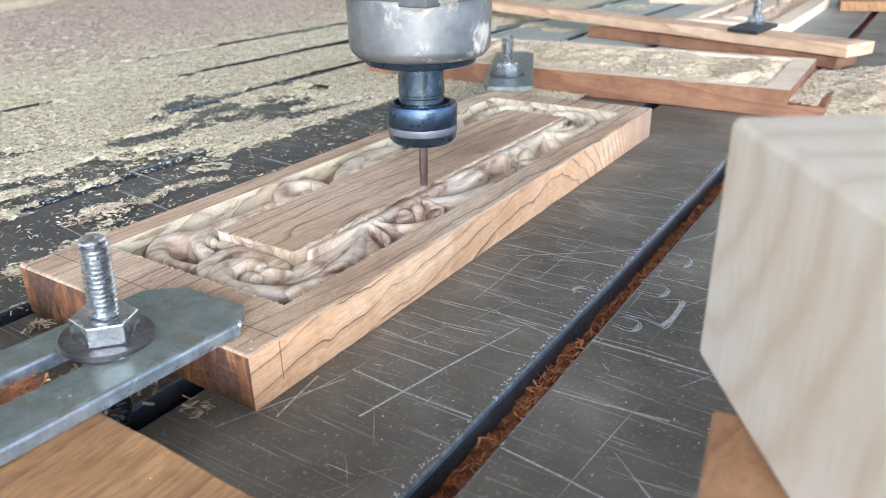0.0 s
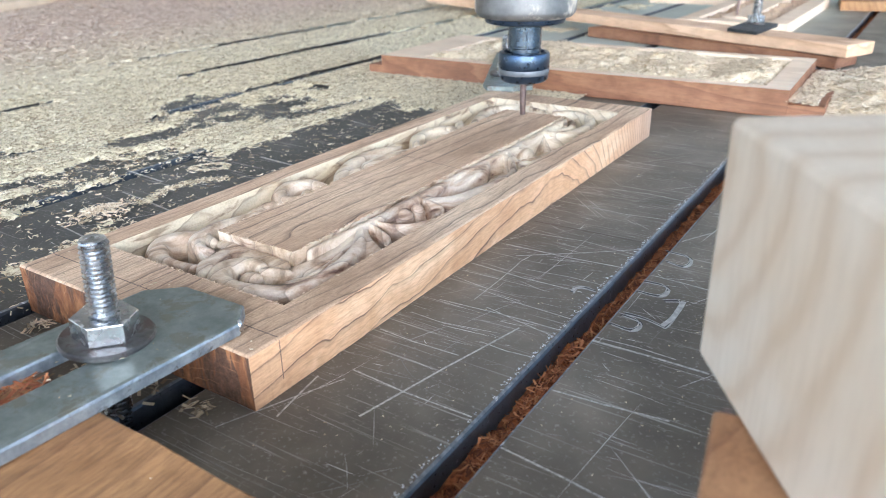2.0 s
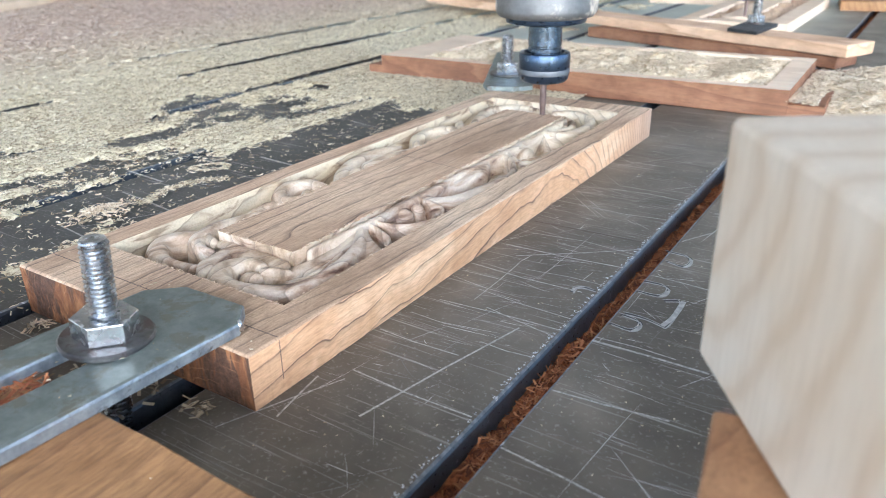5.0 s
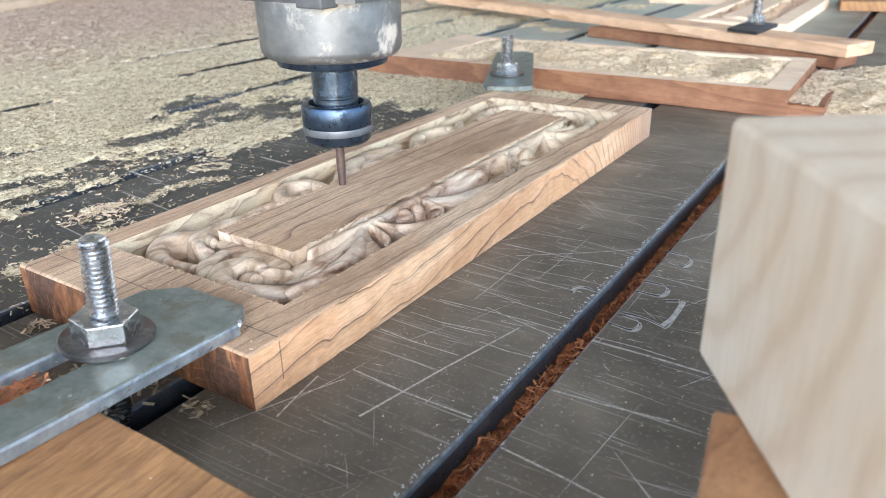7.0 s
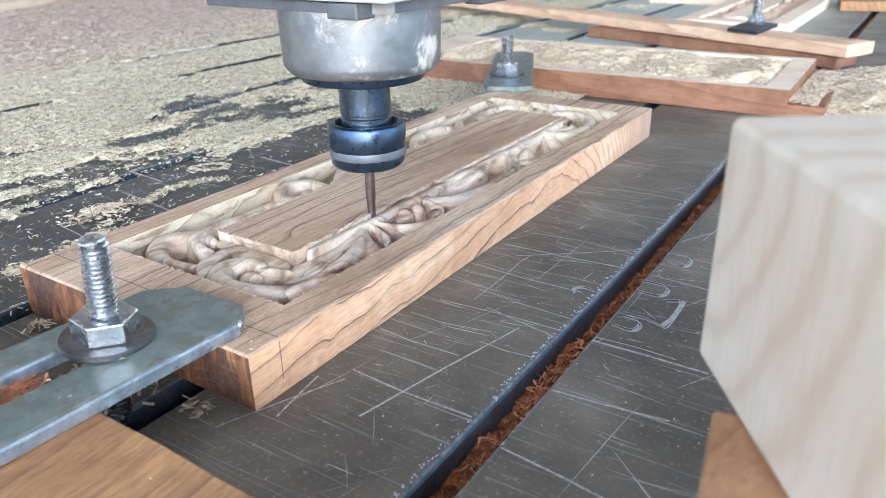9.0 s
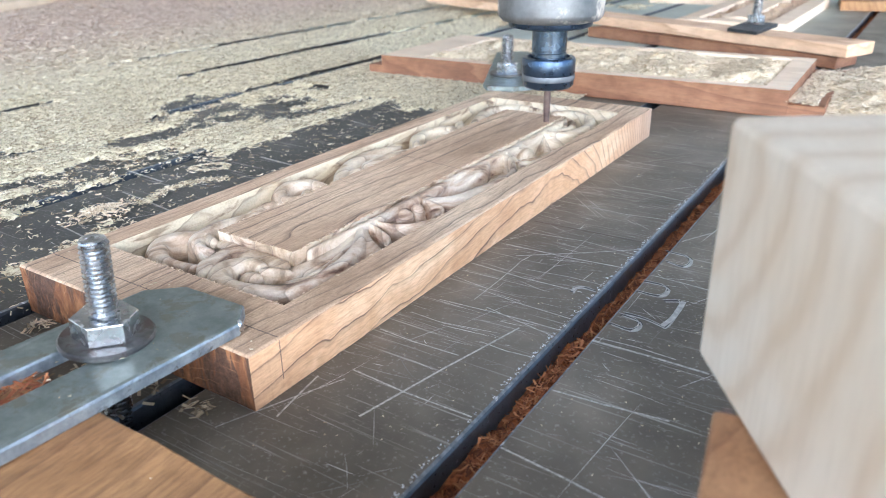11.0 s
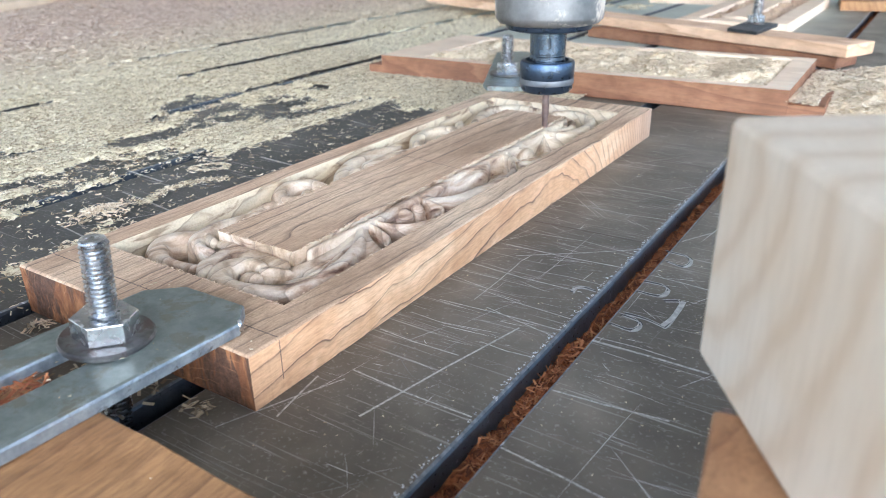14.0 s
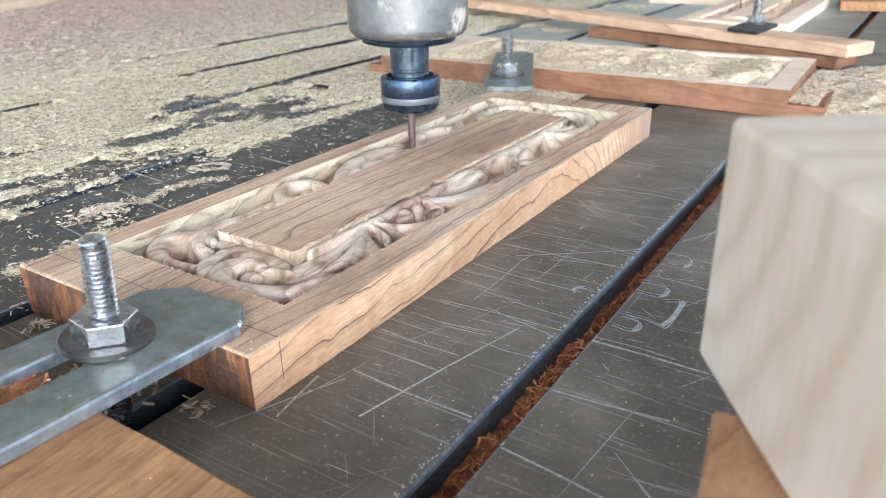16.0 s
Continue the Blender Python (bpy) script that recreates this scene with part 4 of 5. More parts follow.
lx, ly = rng.uniform(-0.157, 0.207, n), rng.uniform(-0.089, 0.063, n)
heap = chips("recess_chips", lx, ly, 0.0248 + far_heap(lx, ly), rng, CURL, (0.002, 0.0075), 0.4, 1.0)
heap.matrix_basis = far.matrix_basis
tagged(heap, "heap of pale shavings in the far recess", "wood shavings", kind="stuff")
x, y = rng.uniform(0.084, 0.108, 2600), rng.uniform(0.556, 0.725, 2600)
tagged(chips("ledge_chips", x, y, 0.0135 + 0.003 * rng.rand(2600), rng, CURL, (0.0015, 0.005), 0.4, 0.8), "pale shavings on the ledge of the far panel", "wood shavings", kind="stuff")

CLX, CLY = -0.160, 0.484
plate = prism([(-0.1600, 0.4420), (-0.1500, 0.4320), (-0.1240, 0.4420), (-0.1150, 0.4540), (-0.1960, 0.6180), (-0.2060, 0.6240), (-0.2340, 0.6130), (-0.2350, 0.6020)], PH + 0.0008, PH + 0.0048, 0.0006)
tagged(part("strap_clamp", plate, PLATE), "short grey steel clamp plate bridging two panels", "clamp", "strap clamps")
clamp_bolt(pose(CLX - 0.001, CLY + 0.006, 0), 0.006, -0.016, 0.066, PH + 0.0075, 0.017, "zinc threaded bolt with nut on the far clamp plate")


def batten(name, a, b, width, z0, z1, mat, label):
    """A straight stick from a to b in the plan."""
    a, b = Vector(a), Vector(b)
    d = b - a
    bm = worn(box(0, d.length, -width / 2, width / 2, 0, z1 - z0, 0.0012, 1), 0.0008, 25, 10)
    ob = part(name, bm, mat)
    ob.matrix_basis = pose(a.x, a.y, z0, 0, 0, math.degrees(math.atan2(d.y, d.x)))
    return tagged(ob, label, "wood batten", "battens on the bed")


batten("wood_batten", (-0.265, 0.985), (0.100, 0.855), 0.05, 0.0005, 0.015, WOOD_RED, "red-brown batten lying on the router bed")
batten("wood_batten", (-0.72, 1.215), (0.113, 0.845), 0.055, 0.0158, 0.030, WOOD_BATTEN, "long honey-coloured batten resting on a red-brown one")

def pale_panel():
    """A second, paler panel with a rough carved recess, far along the bed."""
    xs = ticks(-0.176, -0.008, 0.004, (-0.150, -0.120, -0.078, -0.036))
    ys = ticks(1.095, 1.560, 0.006, (1.125,))
    gx, gy = np.meshgrid(xs, ys)
    inside = (((gx > -0.150) & (gx < -0.120)) | ((gx > -0.078) & (gx < -0.036)) | (gy < 1.160)) & (gx > -0.150) & (gx < -0.036) & (gy > 1.125)
    z = np.where(inside, -0.006 + 0.008 * np.clip(fbm(gx, gy, 45, 3, 3.3), -1, 0.7), 0.0)
    me = grid_mesh("pale_panel", xs, ys, 0.018 + z, [WOOD_PALE, WOOD_TOP], np.where(inside[:-1, :-1] & inside[1:, 1:], 1, 0))
    bm = bmesh.new()
    bm.from_mesh(me)
    ret = bmesh.ops.extrude_edge_only(bm, edges=[e for e in bm.edges if e.is_boundary])
    for v in [g for g in ret["geom"] if isinstance(g, bmesh.types.BMVert)]:
        v.co.z = 0.0005
    bmesh.ops.recalc_face_normals(bm, faces=bm.faces[:])
    bm.to_mesh(me)
    bm.free()
    me.set_sharp_from_angle(angle=radians(40))
    return tagged(new("pale_panel", me), "pale wooden panel with a rough carved recess", "wood panel")


pale_panel()
blk = prism([(-0.0470, 0.880), (-0.0065, 0.858), (0.0020, 0.950), (-0.0400, 0.975)], 0.0308, 0.0350, 0.0005)
tagged(part("clamp_plate", blk, DARK), "black steel clamp plate on the pale batten", "clamp", "strap clamps")
clamp_bolt(pose(-0.024, 0.935, 0), 0.006, -0.016, 0.098, 0.0380, 0.012, "zinc threaded bolt with nut through the black plate")
batten("wood_batten", (-0.360, 1.56), (-0.185, 1.56), 0.10, 0.0005, 0.016, WOOD_PALE, "short pale board at the end of the bed")
batten("wood_batten", (0.010, 1.56), (0.30, 1.60), 0.12, 0.0005, 0.018, WOOD_TAN, "short tan board at the end of the bed")
batten("wood_batten", (-1.58, 0.64), (-1.95, 1.25), 0.14, 0.0005, 0.02, WOOD_PALE, "pale board lying at the outer edge of the bed")

# ---------------- foreground timber ----------------
def timber(name, corner, along, across, z0, z1, mat, label, soft_edge=0.0012):
    """A squared timber from its corner, with sides along two plan directions."""
    c, u, v = Vector((*corner, 0)), Vector((*along, 0)), Vector((*across, 0))
    bm = bmesh.new()
    low = [bm.verts.new(c + q + Vector((0, 0, z0))) for q in (Vector(), u, u + v, v)]
    top = [bm.verts.new(c + q + Vector((0, 0, z1))) for q in (Vector(), u, u + v, v)]
    bm.faces.new(low), bm.faces.new(top)
    for i in range(4):
        bm.faces.new((low[i], low[(i + 1) % 4], top[(i + 1) % 4], top[i]))
    bmesh.ops.recalc_face_normals(bm, faces=bm.faces[:])
    bmesh.ops.bevel(bm, geom=bm.edges[:], offset=soft_edge, segments=8, affect="EDGES", profile=0.5)
    return tagged(part(name, worn(bm, 0.0003, 30), mat, smooth=True), label, "timber block")


timber("timber_block", (0.1467, 0.0188), (0.0628, -0.0952), (0.120, 0.080), 0.0632, 0.124, WOOD_POST, "pale bleached timber block stacked near the lens", 0.0024)
stand = timber("timber_block", (0.1560, -0.0010), (0.014, -0.090), (0.120, 0.020), 0.0005, 0.0626, WOOD_ORANGE, "orange-brown timber block with dark holes, standing on the bed")
# holes in the block, put in as flattened dark blobs
for x, y, z, size in ((0.1632, 0.0002, 0.0560, 1.0), (0.1590, -0.0005, 0.0612, 0.8), (0.1606, -0.0003, 0.0470, 0.7)):
    bm = bmesh.new()
    bmesh.ops.create_icosphere(bm, subdivisions=2, radius=0.0022 * size)
    for v in bm.verts:
        v.co = Vector((v.co.x, v.co.y * 0.25, v.co.z * 1.4)) + Vector((x, y, z))
        v.co += Vector(noise.noise_vector(v.co * 600)) * 0.0006
    part("knot", bm, PENCIL, stand, "dark blob standing in for a hole in the timber", smooth=True)


# ---------------- sawdust ----------------
def coverage(x, y):
    """How thick the sawdust lies, 0.5 at the rim of a patch."""
    edge = np.interp(y, (-0.2, 0.05, 0.12, 0.25, 0.36, 0.41, 0.445), (-0.24, -0.268, -0.325, -0.375, -0.37, -0.33, -0.14))
    streaks = 0.75 * fbm(x * 2.2, y, 10, 4, 4.0) + 0.25 * fbm(x, y, 60, 3, 4.5)
    c = np.minimum(0.5 + (edge - x) * 4.5, 0.92) + streaks
    c = c + 0.55 * np.clip(1.4 - np.abs(x + 0.289) / 0.010, 0, 1) * np.clip((0.165 - y) / 0.02, 0, 1)
    band = np.exp(-((x + 0.285 - 0.03 * (y - 0.3)) / 0.011) ** 2) * np.clip((y - 0.25) / 0.03, 0, 1)
    c = np.maximum(c, 0.25 + 0.75 * band + 0.3 * streaks * band)
    c = np.where(y > 0.46, np.maximum(c, 0.8), c)
    c = np.where(x < -0.47, np.maximum(c, 0.78 + 0.15 * fbm(x, y, 9, 3, 6.0)), c)
    for s in SLOTS:
        if -0.8 < s < -0.3:
            open_slot = 0.25 + 1.2 * fbm(np.full_like(x, s), y, 7, 3, 8.0 + abs(s)) + 1.9 * np.clip((y - (0.40 if s > -0.5 else 0.43 if s > -0.6 else 0.62)) / 0.03, 0, 1)
            c = c - 3.2 * np.clip(open_slot, 0, 1) * np.clip(1.6 - np.abs(x - s) / 0.006, 0, 1)
    c = c - 1.2 * np.clip((x + 0.45) / 0.06, 0, 1) * np.clip((y - 0.79) / 0.03, 0, 1) * (0.8 + fbm(x, y, 10, 3, 9.0))
    return np.where((x > -0.172) & (y < 0.442), -1, c)


xs = np.concatenate([np.arange(-2.55, -0.62, 0.010), np.arange(-0.62, -0.10, 0.0028)] + [np.arange(s - 0.012, s + 0.013, 0.002) for s in SLOTS if s < -0.5])
xs = np.unique(np.round(xs, 4))
ys = np.concatenate([np.arange(-0.2, 0.62, 0.0034), np.arange(0.62, 2.5, 0.009)])
gx, gy = np.meshgrid(xs, ys)
cov = coverage(gx, gy)
zz = np.where(cov > 0.5, np.minimum((cov - 0.5) * 0.010, 0.0035), np.maximum((cov - 0.5) * 0.05, -0.012)) + 0.0012 * fbm(gx, gy, 120, 3, 5.0) * np.clip(cov, 0, 1)
tagged(new("sawdust_layer", grid_mesh("sawdust_layer", xs, ys, zz, DUST, None, True, -0.0025)), "pale loose sawdust spread over the router bed", "sawdust", kind="stuff")

rng = np.random.RandomState(3)


def scatter(n, x0, x1, y0, y1, keep):
    x, y = rng.uniform(x0, x1, n), rng.uniform(y0, y1, n)
    c = coverage(x, y)
    ok = rng.rand(n) < keep(c)
    x, y, c = x[ok], y[ok], c[ok]
    return x, y, np.clip((c - 0.5) * 0.010, 0, 0.0035)


x, y, z = scatter(150000, -0.62, -0.15, -0.06, 0.66, lambda c: np.clip((c - 0.22) * 1.5, 0.034, 1))
tagged(chips("wood_chips", x, y, z, rng, FLAKE, (0.0014, 0.0052), 0.45, 0.75), "pale curled router chips scattered beside the panel", "wood chips", kind="stuff")
x, y, z = scatter(60000, -1.5, -0.2, 0.45, 1.4, lambda c: np.clip((c - 0.3) * 1.5, 0, 1))
tagged(chips("wood_chips", x, y, z, rng, FLAKE, (0.0025, 0.0065)), "pale router chips over the far bed", "wood chips", kind="stuff")

q = rng.normal(0, 1, (2, 420))
tagged(chips("shavings", -0.236 + 0.007 * q[0], 0.097 + 0.011 * q[1], 0.003 * np.clip(1 - np.hypot(*q) / 2, 0, 1), rng, CURL, (0.002, 0.005), 0.6, 0.9), "small clump of pale shavings beside the panel", "wood chips", kind="stuff")
# pile behind the pale timber
xs, ys = np.arange(0.075, 0.42, 0.004), np.arange(0.50, 0.86, 0.004)
gx, gy = np.meshgrid(xs, ys)
pz = 0.020 * np.clip(1.25 - np.hypot((gx - 0.22) / 0.15, (gy - 0.69) / 0.17) ** 2, -0.2, 1) + 0.004 * fbm(gx, gy, 40, 3, 2.2)
tagged(new("sawdust_pile", grid_mesh("sawdust_pile", xs, ys, pz, SHAVINGS)), "low heap of pale shavings beside the far panel", "sawdust", kind="stuff")
x, y = rng.uniform(0.08, 0.36, 8000), rng.uniform(0.53, 0.84, 8000)
hz = 0.020 * np.clip(1.25 - np.hypot((x - 0.22) / 0.15, (y - 0.69) / 0.17) ** 2, -0.2, 1) + 0.004 * fbm(x, y, 40, 3, 2.2)
ok = hz > 0.0005
tagged(chips("wood_chips", x[ok], y[ok], hz[ok], rng, CURL, (0.003, 0.009), 0.5, 1.1), "pale shavings on the heap", "wood chips", kind="stuff")

# red dust lying in the slot beside the panel
xs, ys = np.arange(0.0722, 0.0839, 0.0013), np.arange(-0.3, 2.0, 0.003)
gx, gy = np.meshgrid(xs, ys)
tagged(new("slot_dust", grid_mesh("slot_dust", xs, ys, -0.0110 + 0.003 * fbm(gx, gy, 90, 3, 1.4), RED_DUST)), "red-brown sawdust packed in the bed slot", "sawdust", kind="stuff")
n = 2200
x, y = rng.uniform(0.0740, 0.0825, n), rng.uniform(-0.05, 0.5, n)
tagged(chips("slot_chips", x, y, -0.0110 + 0.003 * fbm(x, y, 90, 3, 1.4), rng, RED_FLAKE, (0.002, 0.007), 0.7, 0.6), "red-brown chips in the bed slot", "wood chips", kind="stuff")

x, y, z = scatter(30000, -1.3, -0.6, -0.05, 0.5, lambda c: np.clip((c - 0.3) * 1.5, 0, 1))
tagged(chips("wood_chips", x, y, z, rng, FLAKE, (0.0025, 0.006)), "brownish router chips on the outer bed", "wood chips", kind="stuff")

x, y, z = scatter(52000, -2.0, -0.75, 0.15, 1.7, lambda c: np.clip((c - 0.3) * 1.5, 0, 1))
tagged(chips("wood_chips", x, y, z, rng, FLAKE, (0.004, 0.010), 0.5, 1.5), "pinkish-brown chips on the outer bed", "wood chips", kind="stuff")
# red-brown shavings caught in the strap's slot
n = 260
x, y = rng.uniform(-0.056, -0.041, n), rng.uniform(-0.125, -0.048, n)
x = x - 0.0105 * (y + 0.016) / -0.234
tagged(chips("slot_chips", x, y, np.full(n, PH + 0.0006), rng, RED_FLAKE, (0.003, 0.009), 0.4, 0.7), "red-brown shavings lying in the slot of the strap", "wood chips", kind="stuff")
# crumbs on the panel, the strap and the support board
n = 90
x, y = np.concatenate([rng.uniform(-0.147, -0.002, 50), rng.uniform(-0.060, -0.018, 20), rng.uniform(-0.01, 0.10, 20)]), np.concatenate([rng.uniform(0.002, 0.033, 50), rng.uniform(-0.08, 0.016, 20), rng.uniform(-0.10, -0.05, 20)])
z = np.concatenate([np.full(50, PH), np.full(20, BAR_Z1), np.full(20, PH)])
ok = ~((z < PH + 0.001) & (x > -0.075) & (x < -0.012) & (y < 0.022) & (y > -0.04))
tagged(chips("crumbs", x[ok], y[ok], z[ok], rng, FLAKE, (0.0004, 0.0017), 0.2, 0.4), "stray pale crumbs on panel, strap and board", "wood chips", kind="stuff")

# small loose crumbs on the bare bed
n = 380
x, y = rng.uniform(-0.01, 0.16, n), rng.uniform(-0.04, 0.45, n)
ok = (np.abs(x - 0.078) > 0.009) & (x > 0.002)
tagged(chips("crumbs", x[ok], y[ok], 0 * x[ok], rng, FLAKE, (0.0004, 0.0013), 0.2, 0.35), "tiny pale wood crumbs on the bare bed", "wood chips", kind="stuff")
n = 26
x, y = rng.normal(-0.020, 0.004, n), rng.normal(-0.010, 0.003, n)
ok = x > -0.027
tagged(chips("shavings", x[ok], y[ok], 0 * x[ok], rng, FLAKE, (0.002, 0.006), 0.5), "little heap of shavings by the panel corner", "wood chips", kind="stuff")
n = 200
x, y = rng.normal(-0.064, 0.010, n), rng.normal(-0.020, 0.010, n)
tagged(chips("shavings", x, y, 0 * x, rng, FLAKE, (0.002, 0.006), 0.5), "little heap of shavings under the strap", "wood chips", kind="stuff")
q = rng.normal(0, 1, (2, 45))
tagged(chips("shavings", -0.131 + 0.0022 * q[0], -0.007 + 0.0026 * q[1], 0.0016 * np.clip(1 - np.hypot(*q) / 2, 0, 1), rng, CURL, (0.002, 0.006), 0.8, 0.7), "small tangle of shavings on the bed strip", "wood chips", kind="stuff")

# bright nicks along the near slot's lip
n = 480
y = rng.uniform(-0.06, 0.5, n)
nicks = chips("lip_nicks", 0.0694 + rng.normal(0, 0.0005, n) + 0.0005 * fbm(y, y, 60, 3, 3.0), y, np.full(n, -0.0002), rng, NICK, (0.0003, 0.0014), 0.1, 0.45)
nicks.parent = bed
tagged(nicks, "bright nicks along the worn slot lip", kind="stuff")

# long scratches in the plastic
SCRATCHES = (
    ([(2, 72.3), (20, 71), (43, 71.8)], 0.7), ([(34, 18), (43, 60), (54, 105)], 1.0), ([(12.4, 40.7), (40, 38.9), (69, 39.2)], 0.8), ([(9, 109), (40, 111.5), (70.5, 112.3)], 0.7),
    ([(1, 152), (33, 150), (64, 150.7)], 0.8), ([(4.6, 183.4), (38, 184), (71, 187)], 0.9), ([(17, 172), (45, 193), (71, 214)], 0.8), ([(23.4, 117.7), (23.6, 140), (22.8, 165)], 0.6),
    ([(8.4, 2), (6, 15), (3.4, 30)], 0.8), ([(-6, -14), (6, 16), (14, 34)], 0.6), ([(86, 69.6), (105, 71), (130, 74)], 0.9), ([(86, 111.6), (108, 112), (134, 111.5)], 1.3), ([(86, 115), (104, 116), (120, 115)], 0.7),
    ([(86, 186), (100, 185.4), (116, 184)], 0.8), ([(86.8, 236), (92, 246), (98, 257)], 0.8), ([(32, 114), (50, 110), (70, 106)], 0.6), ([(20, 128), (45, 125), (70, 124)], 0.6), ([(30, 160), (52, 163), (70.5, 163)], 0.5),
    ([(5, 92), (22, 91), (40, 93)], 0.5), ([(45, 86), (58, 85), (70, 86.5)], 0.6), ([(10, 205), (40, 209), (70, 206)], 0.6), ([(86, 30), (110, 27.5), (135, 24)], 0.9), ([(16, 262), (44, 260), (70, 264)], 0.7), ([(20, 300), (45, 303), (70, 301)], 0.7),
    ([(-240, 235), (-205, 232), (-168, 226)], 2.2), ([(-300, 160), (-255, 156)], 1.8), ([(-330, 245), (-288, 242)], 1.8), ([(-262, 128), (-225, 124), (-190, 119)], 1.4), ([(-275, 208), (-240, 204)], 1.2), ([(-240, 70), (-205, 66)], 1.2))
for pts, w in SCRATCHES:
    part("scratch", ribbon([(x / 1000, y / 1000) for x, y in pts], w / 1000, 0.0), SCRATCH, bed, "pale scratch in the plastic")
t = np.linspace(0, 2 * np.pi, 620)
tagged(chips("mark_chips", -0.253 + 0.0105 * np.cos(t) + rng.normal(0, 0.0010, 620), 0.1965 + 0.009 * np.sin(t) + 0.005 * np.cos(t) + rng.normal(0, 0.0012, 620), 0.0004 * rng.rand(620), rng, FLAKE, (0.0014, 0.004), 0.3, 0.8), "chips lying in an engraved ring", "wood chips", kind="stuff")
t = np.sort(rng.rand(700))
tagged(chips("mark_chips", np.interp(t, (0, 0.4, 0.65, 1), (-0.229, -0.238, -0.236, -0.222)) + rng.normal(0, 0.0024, 700), np.interp(t, (0, 0.4, 0.65, 1), (0.119, 0.146, 0.165, 0.183)) + rng.normal(0, 0.003, 700), 0.0006 * rng.rand(700), rng, FLAKE, (0.0014, 0.0045), 0.35, 0.8), "trail of pale chips beside the panel", "wood chips", kind="stuff")
# finer random scratches, too many to pick apart
srng = np.random.RandomState(21)
sv, sf = [], []
for k in range(1450):
    near = k < 1150
    px, py = (srng.uniform(0.002, 0.19), srng.uniform(-0.06, 0.50) if k % 3 else srng.uniform(0.08, 0.30)) if near else (srng.uniform(-0.42, -0.15), srng.uniform(0.0, 0.45))
    ang = radians(srng.choice([2, 2, 5, 5, -6, -6, 10, 24, 58, 82, -40]) + srng.normal(0, 6))
    ln = min(srng.exponential(0.018) + 0.002, 0.075)
    wd = srng.uniform(0.00007, 0.00022) * (1.0 if near else 1.7) * (1.6 if srng.rand() < 0.08 else 1.0)
    bend = srng.normal(0, 0.06)
    start = len(sv)
    for u in np.linspace(-0.5, 0.5, 5):
        a2 = ang + bend * u
        cx, cy = px + math.cos(a2) * ln * u, py + math.sin(a2) * ln * u
        taper = wd * (1 - 1.5 * abs(u))
        sv.append((cx - math.sin(a2) * taper, cy + math.cos(a2) * taper, 0.00012))
        sv.append((cx + math.sin(a2) * taper, cy - math.cos(a2) * taper, 0.00012))
    xs2 = [v[0] for v in sv[start:]]
    if any(min(xs2) < s + 0.0078 and max(xs2) > s - 0.0078 for s in SLOTS):
        del sv[start:]
        continue
    sf += [(start + 2 * q, start + 2 * q + 1, start + 2 * q + 3, start + 2 * q + 2) for q in range(4)]
sme = bpy.data.meshes.new("fine_scratches")
sme.from_pydata(sv, [], sf)
sme.materials.append(FINE_SCRATCH)
fine_scratches = tagged(new("fine_scratches", sme), "fine pale scratches in the plastic bed", kind="stuff")
fine_scratches.parent = bed
# seams of the plastic sheets
for pts in ([(0.003, 0.2222), (0.071, 0.2240)], [(0.003, 0.3860), (0.071, 0.3760)]):
    part("seam", ribbon(pts, 0.0012, 0.0), PENCIL, bed, "dark joint in the plastic sheet")
# engraved strokes: flat ribbons, groove shade painted dark and lit edges painted pale
STROKES = (
    [(83.7, 218.7), (93.0, 218.6), (97.7, 215.9), (99.3, 208.0), (96.9, 203.1), (87.6, 206.3)], [(85.4, 177.8), (96.9, 178.4), (99.3, 170.7), (97.0, 164.9), (85.9, 165.6)],
    [(87.5, 139.5), (96.6, 138.4), (98.9, 133.3), (97.1, 127.3), (86.2, 129.4)], [(100.1, 162.4), (108.0, 167.2), (108.6, 153.6), (108.4, 137.9), (105.9, 138.9), (97.7, 141.7), (88.6, 141.5)], [(60.0, 148.5), (58.9, 154.0), (63.0, 156.4), (68.6, 155.2)])
def rounded(pts, times=2):
    """Cuts the corners of a line in the plan."""
    for _ in range(times):
        cut = [pts[0]]
        for (ax, ay), (bx, by) in zip(pts, pts[1:]):
            cut += [(0.75 * ax + 0.25 * bx, 0.75 * ay + 0.25 * by), (0.25 * ax + 0.75 * bx, 0.25 * ay + 0.75 * by)]
        pts = cut + [pts[-1]]
    return pts


for pts in STROKES:
    pts = rounded([(x / 1000, y / 1000) for x, y in pts])
    part("engraved_stroke", ribbon(pts, 0.0022, 0.0, 0.00012), GROOVE, bed, "flat dark strip painted as the shade in an engraved stroke")
    part("engraved_edge", ribbon([(x - 0.0010, y + 0.0010) for x, y in pts], 0.0005, 0.0, 0.00025), PALE_EDGE, bed, "pale line painted as the lit edge of the engraved stroke")
    part("engraved_edge", ribbon([(x + 0.0009, y - 0.0010) for x, y in pts], 0.0009, 0.0, 0.00025), PALE_EDGE, bed, "pale line painted as the lit edge of the engraved stroke")
# broad chipped ends of the strokes
for pts, w in (([(98.5, 214), (99.6, 208), (97.5, 203)], 2.2), ([(99.0, 173), (99.0, 169), (97.2, 165)], 2.4), ([(98.6, 134), (98.6, 130), (97.2, 127.2)], 2.6), ([(108.2, 166), (108.8, 156), (108.4, 146), (106.6, 138.5)], 3.4), ([(59.6, 149), (59.2, 153.5), (62.6, 156.2)], 1.8)):
    part("engraved_end", ribbon(rounded([(x / 1000, y / 1000) for x, y in pts]), w / 1400, 0.0, 0.0004), CHIPPED, bed, "chipped pale grey end of an engraved stroke")


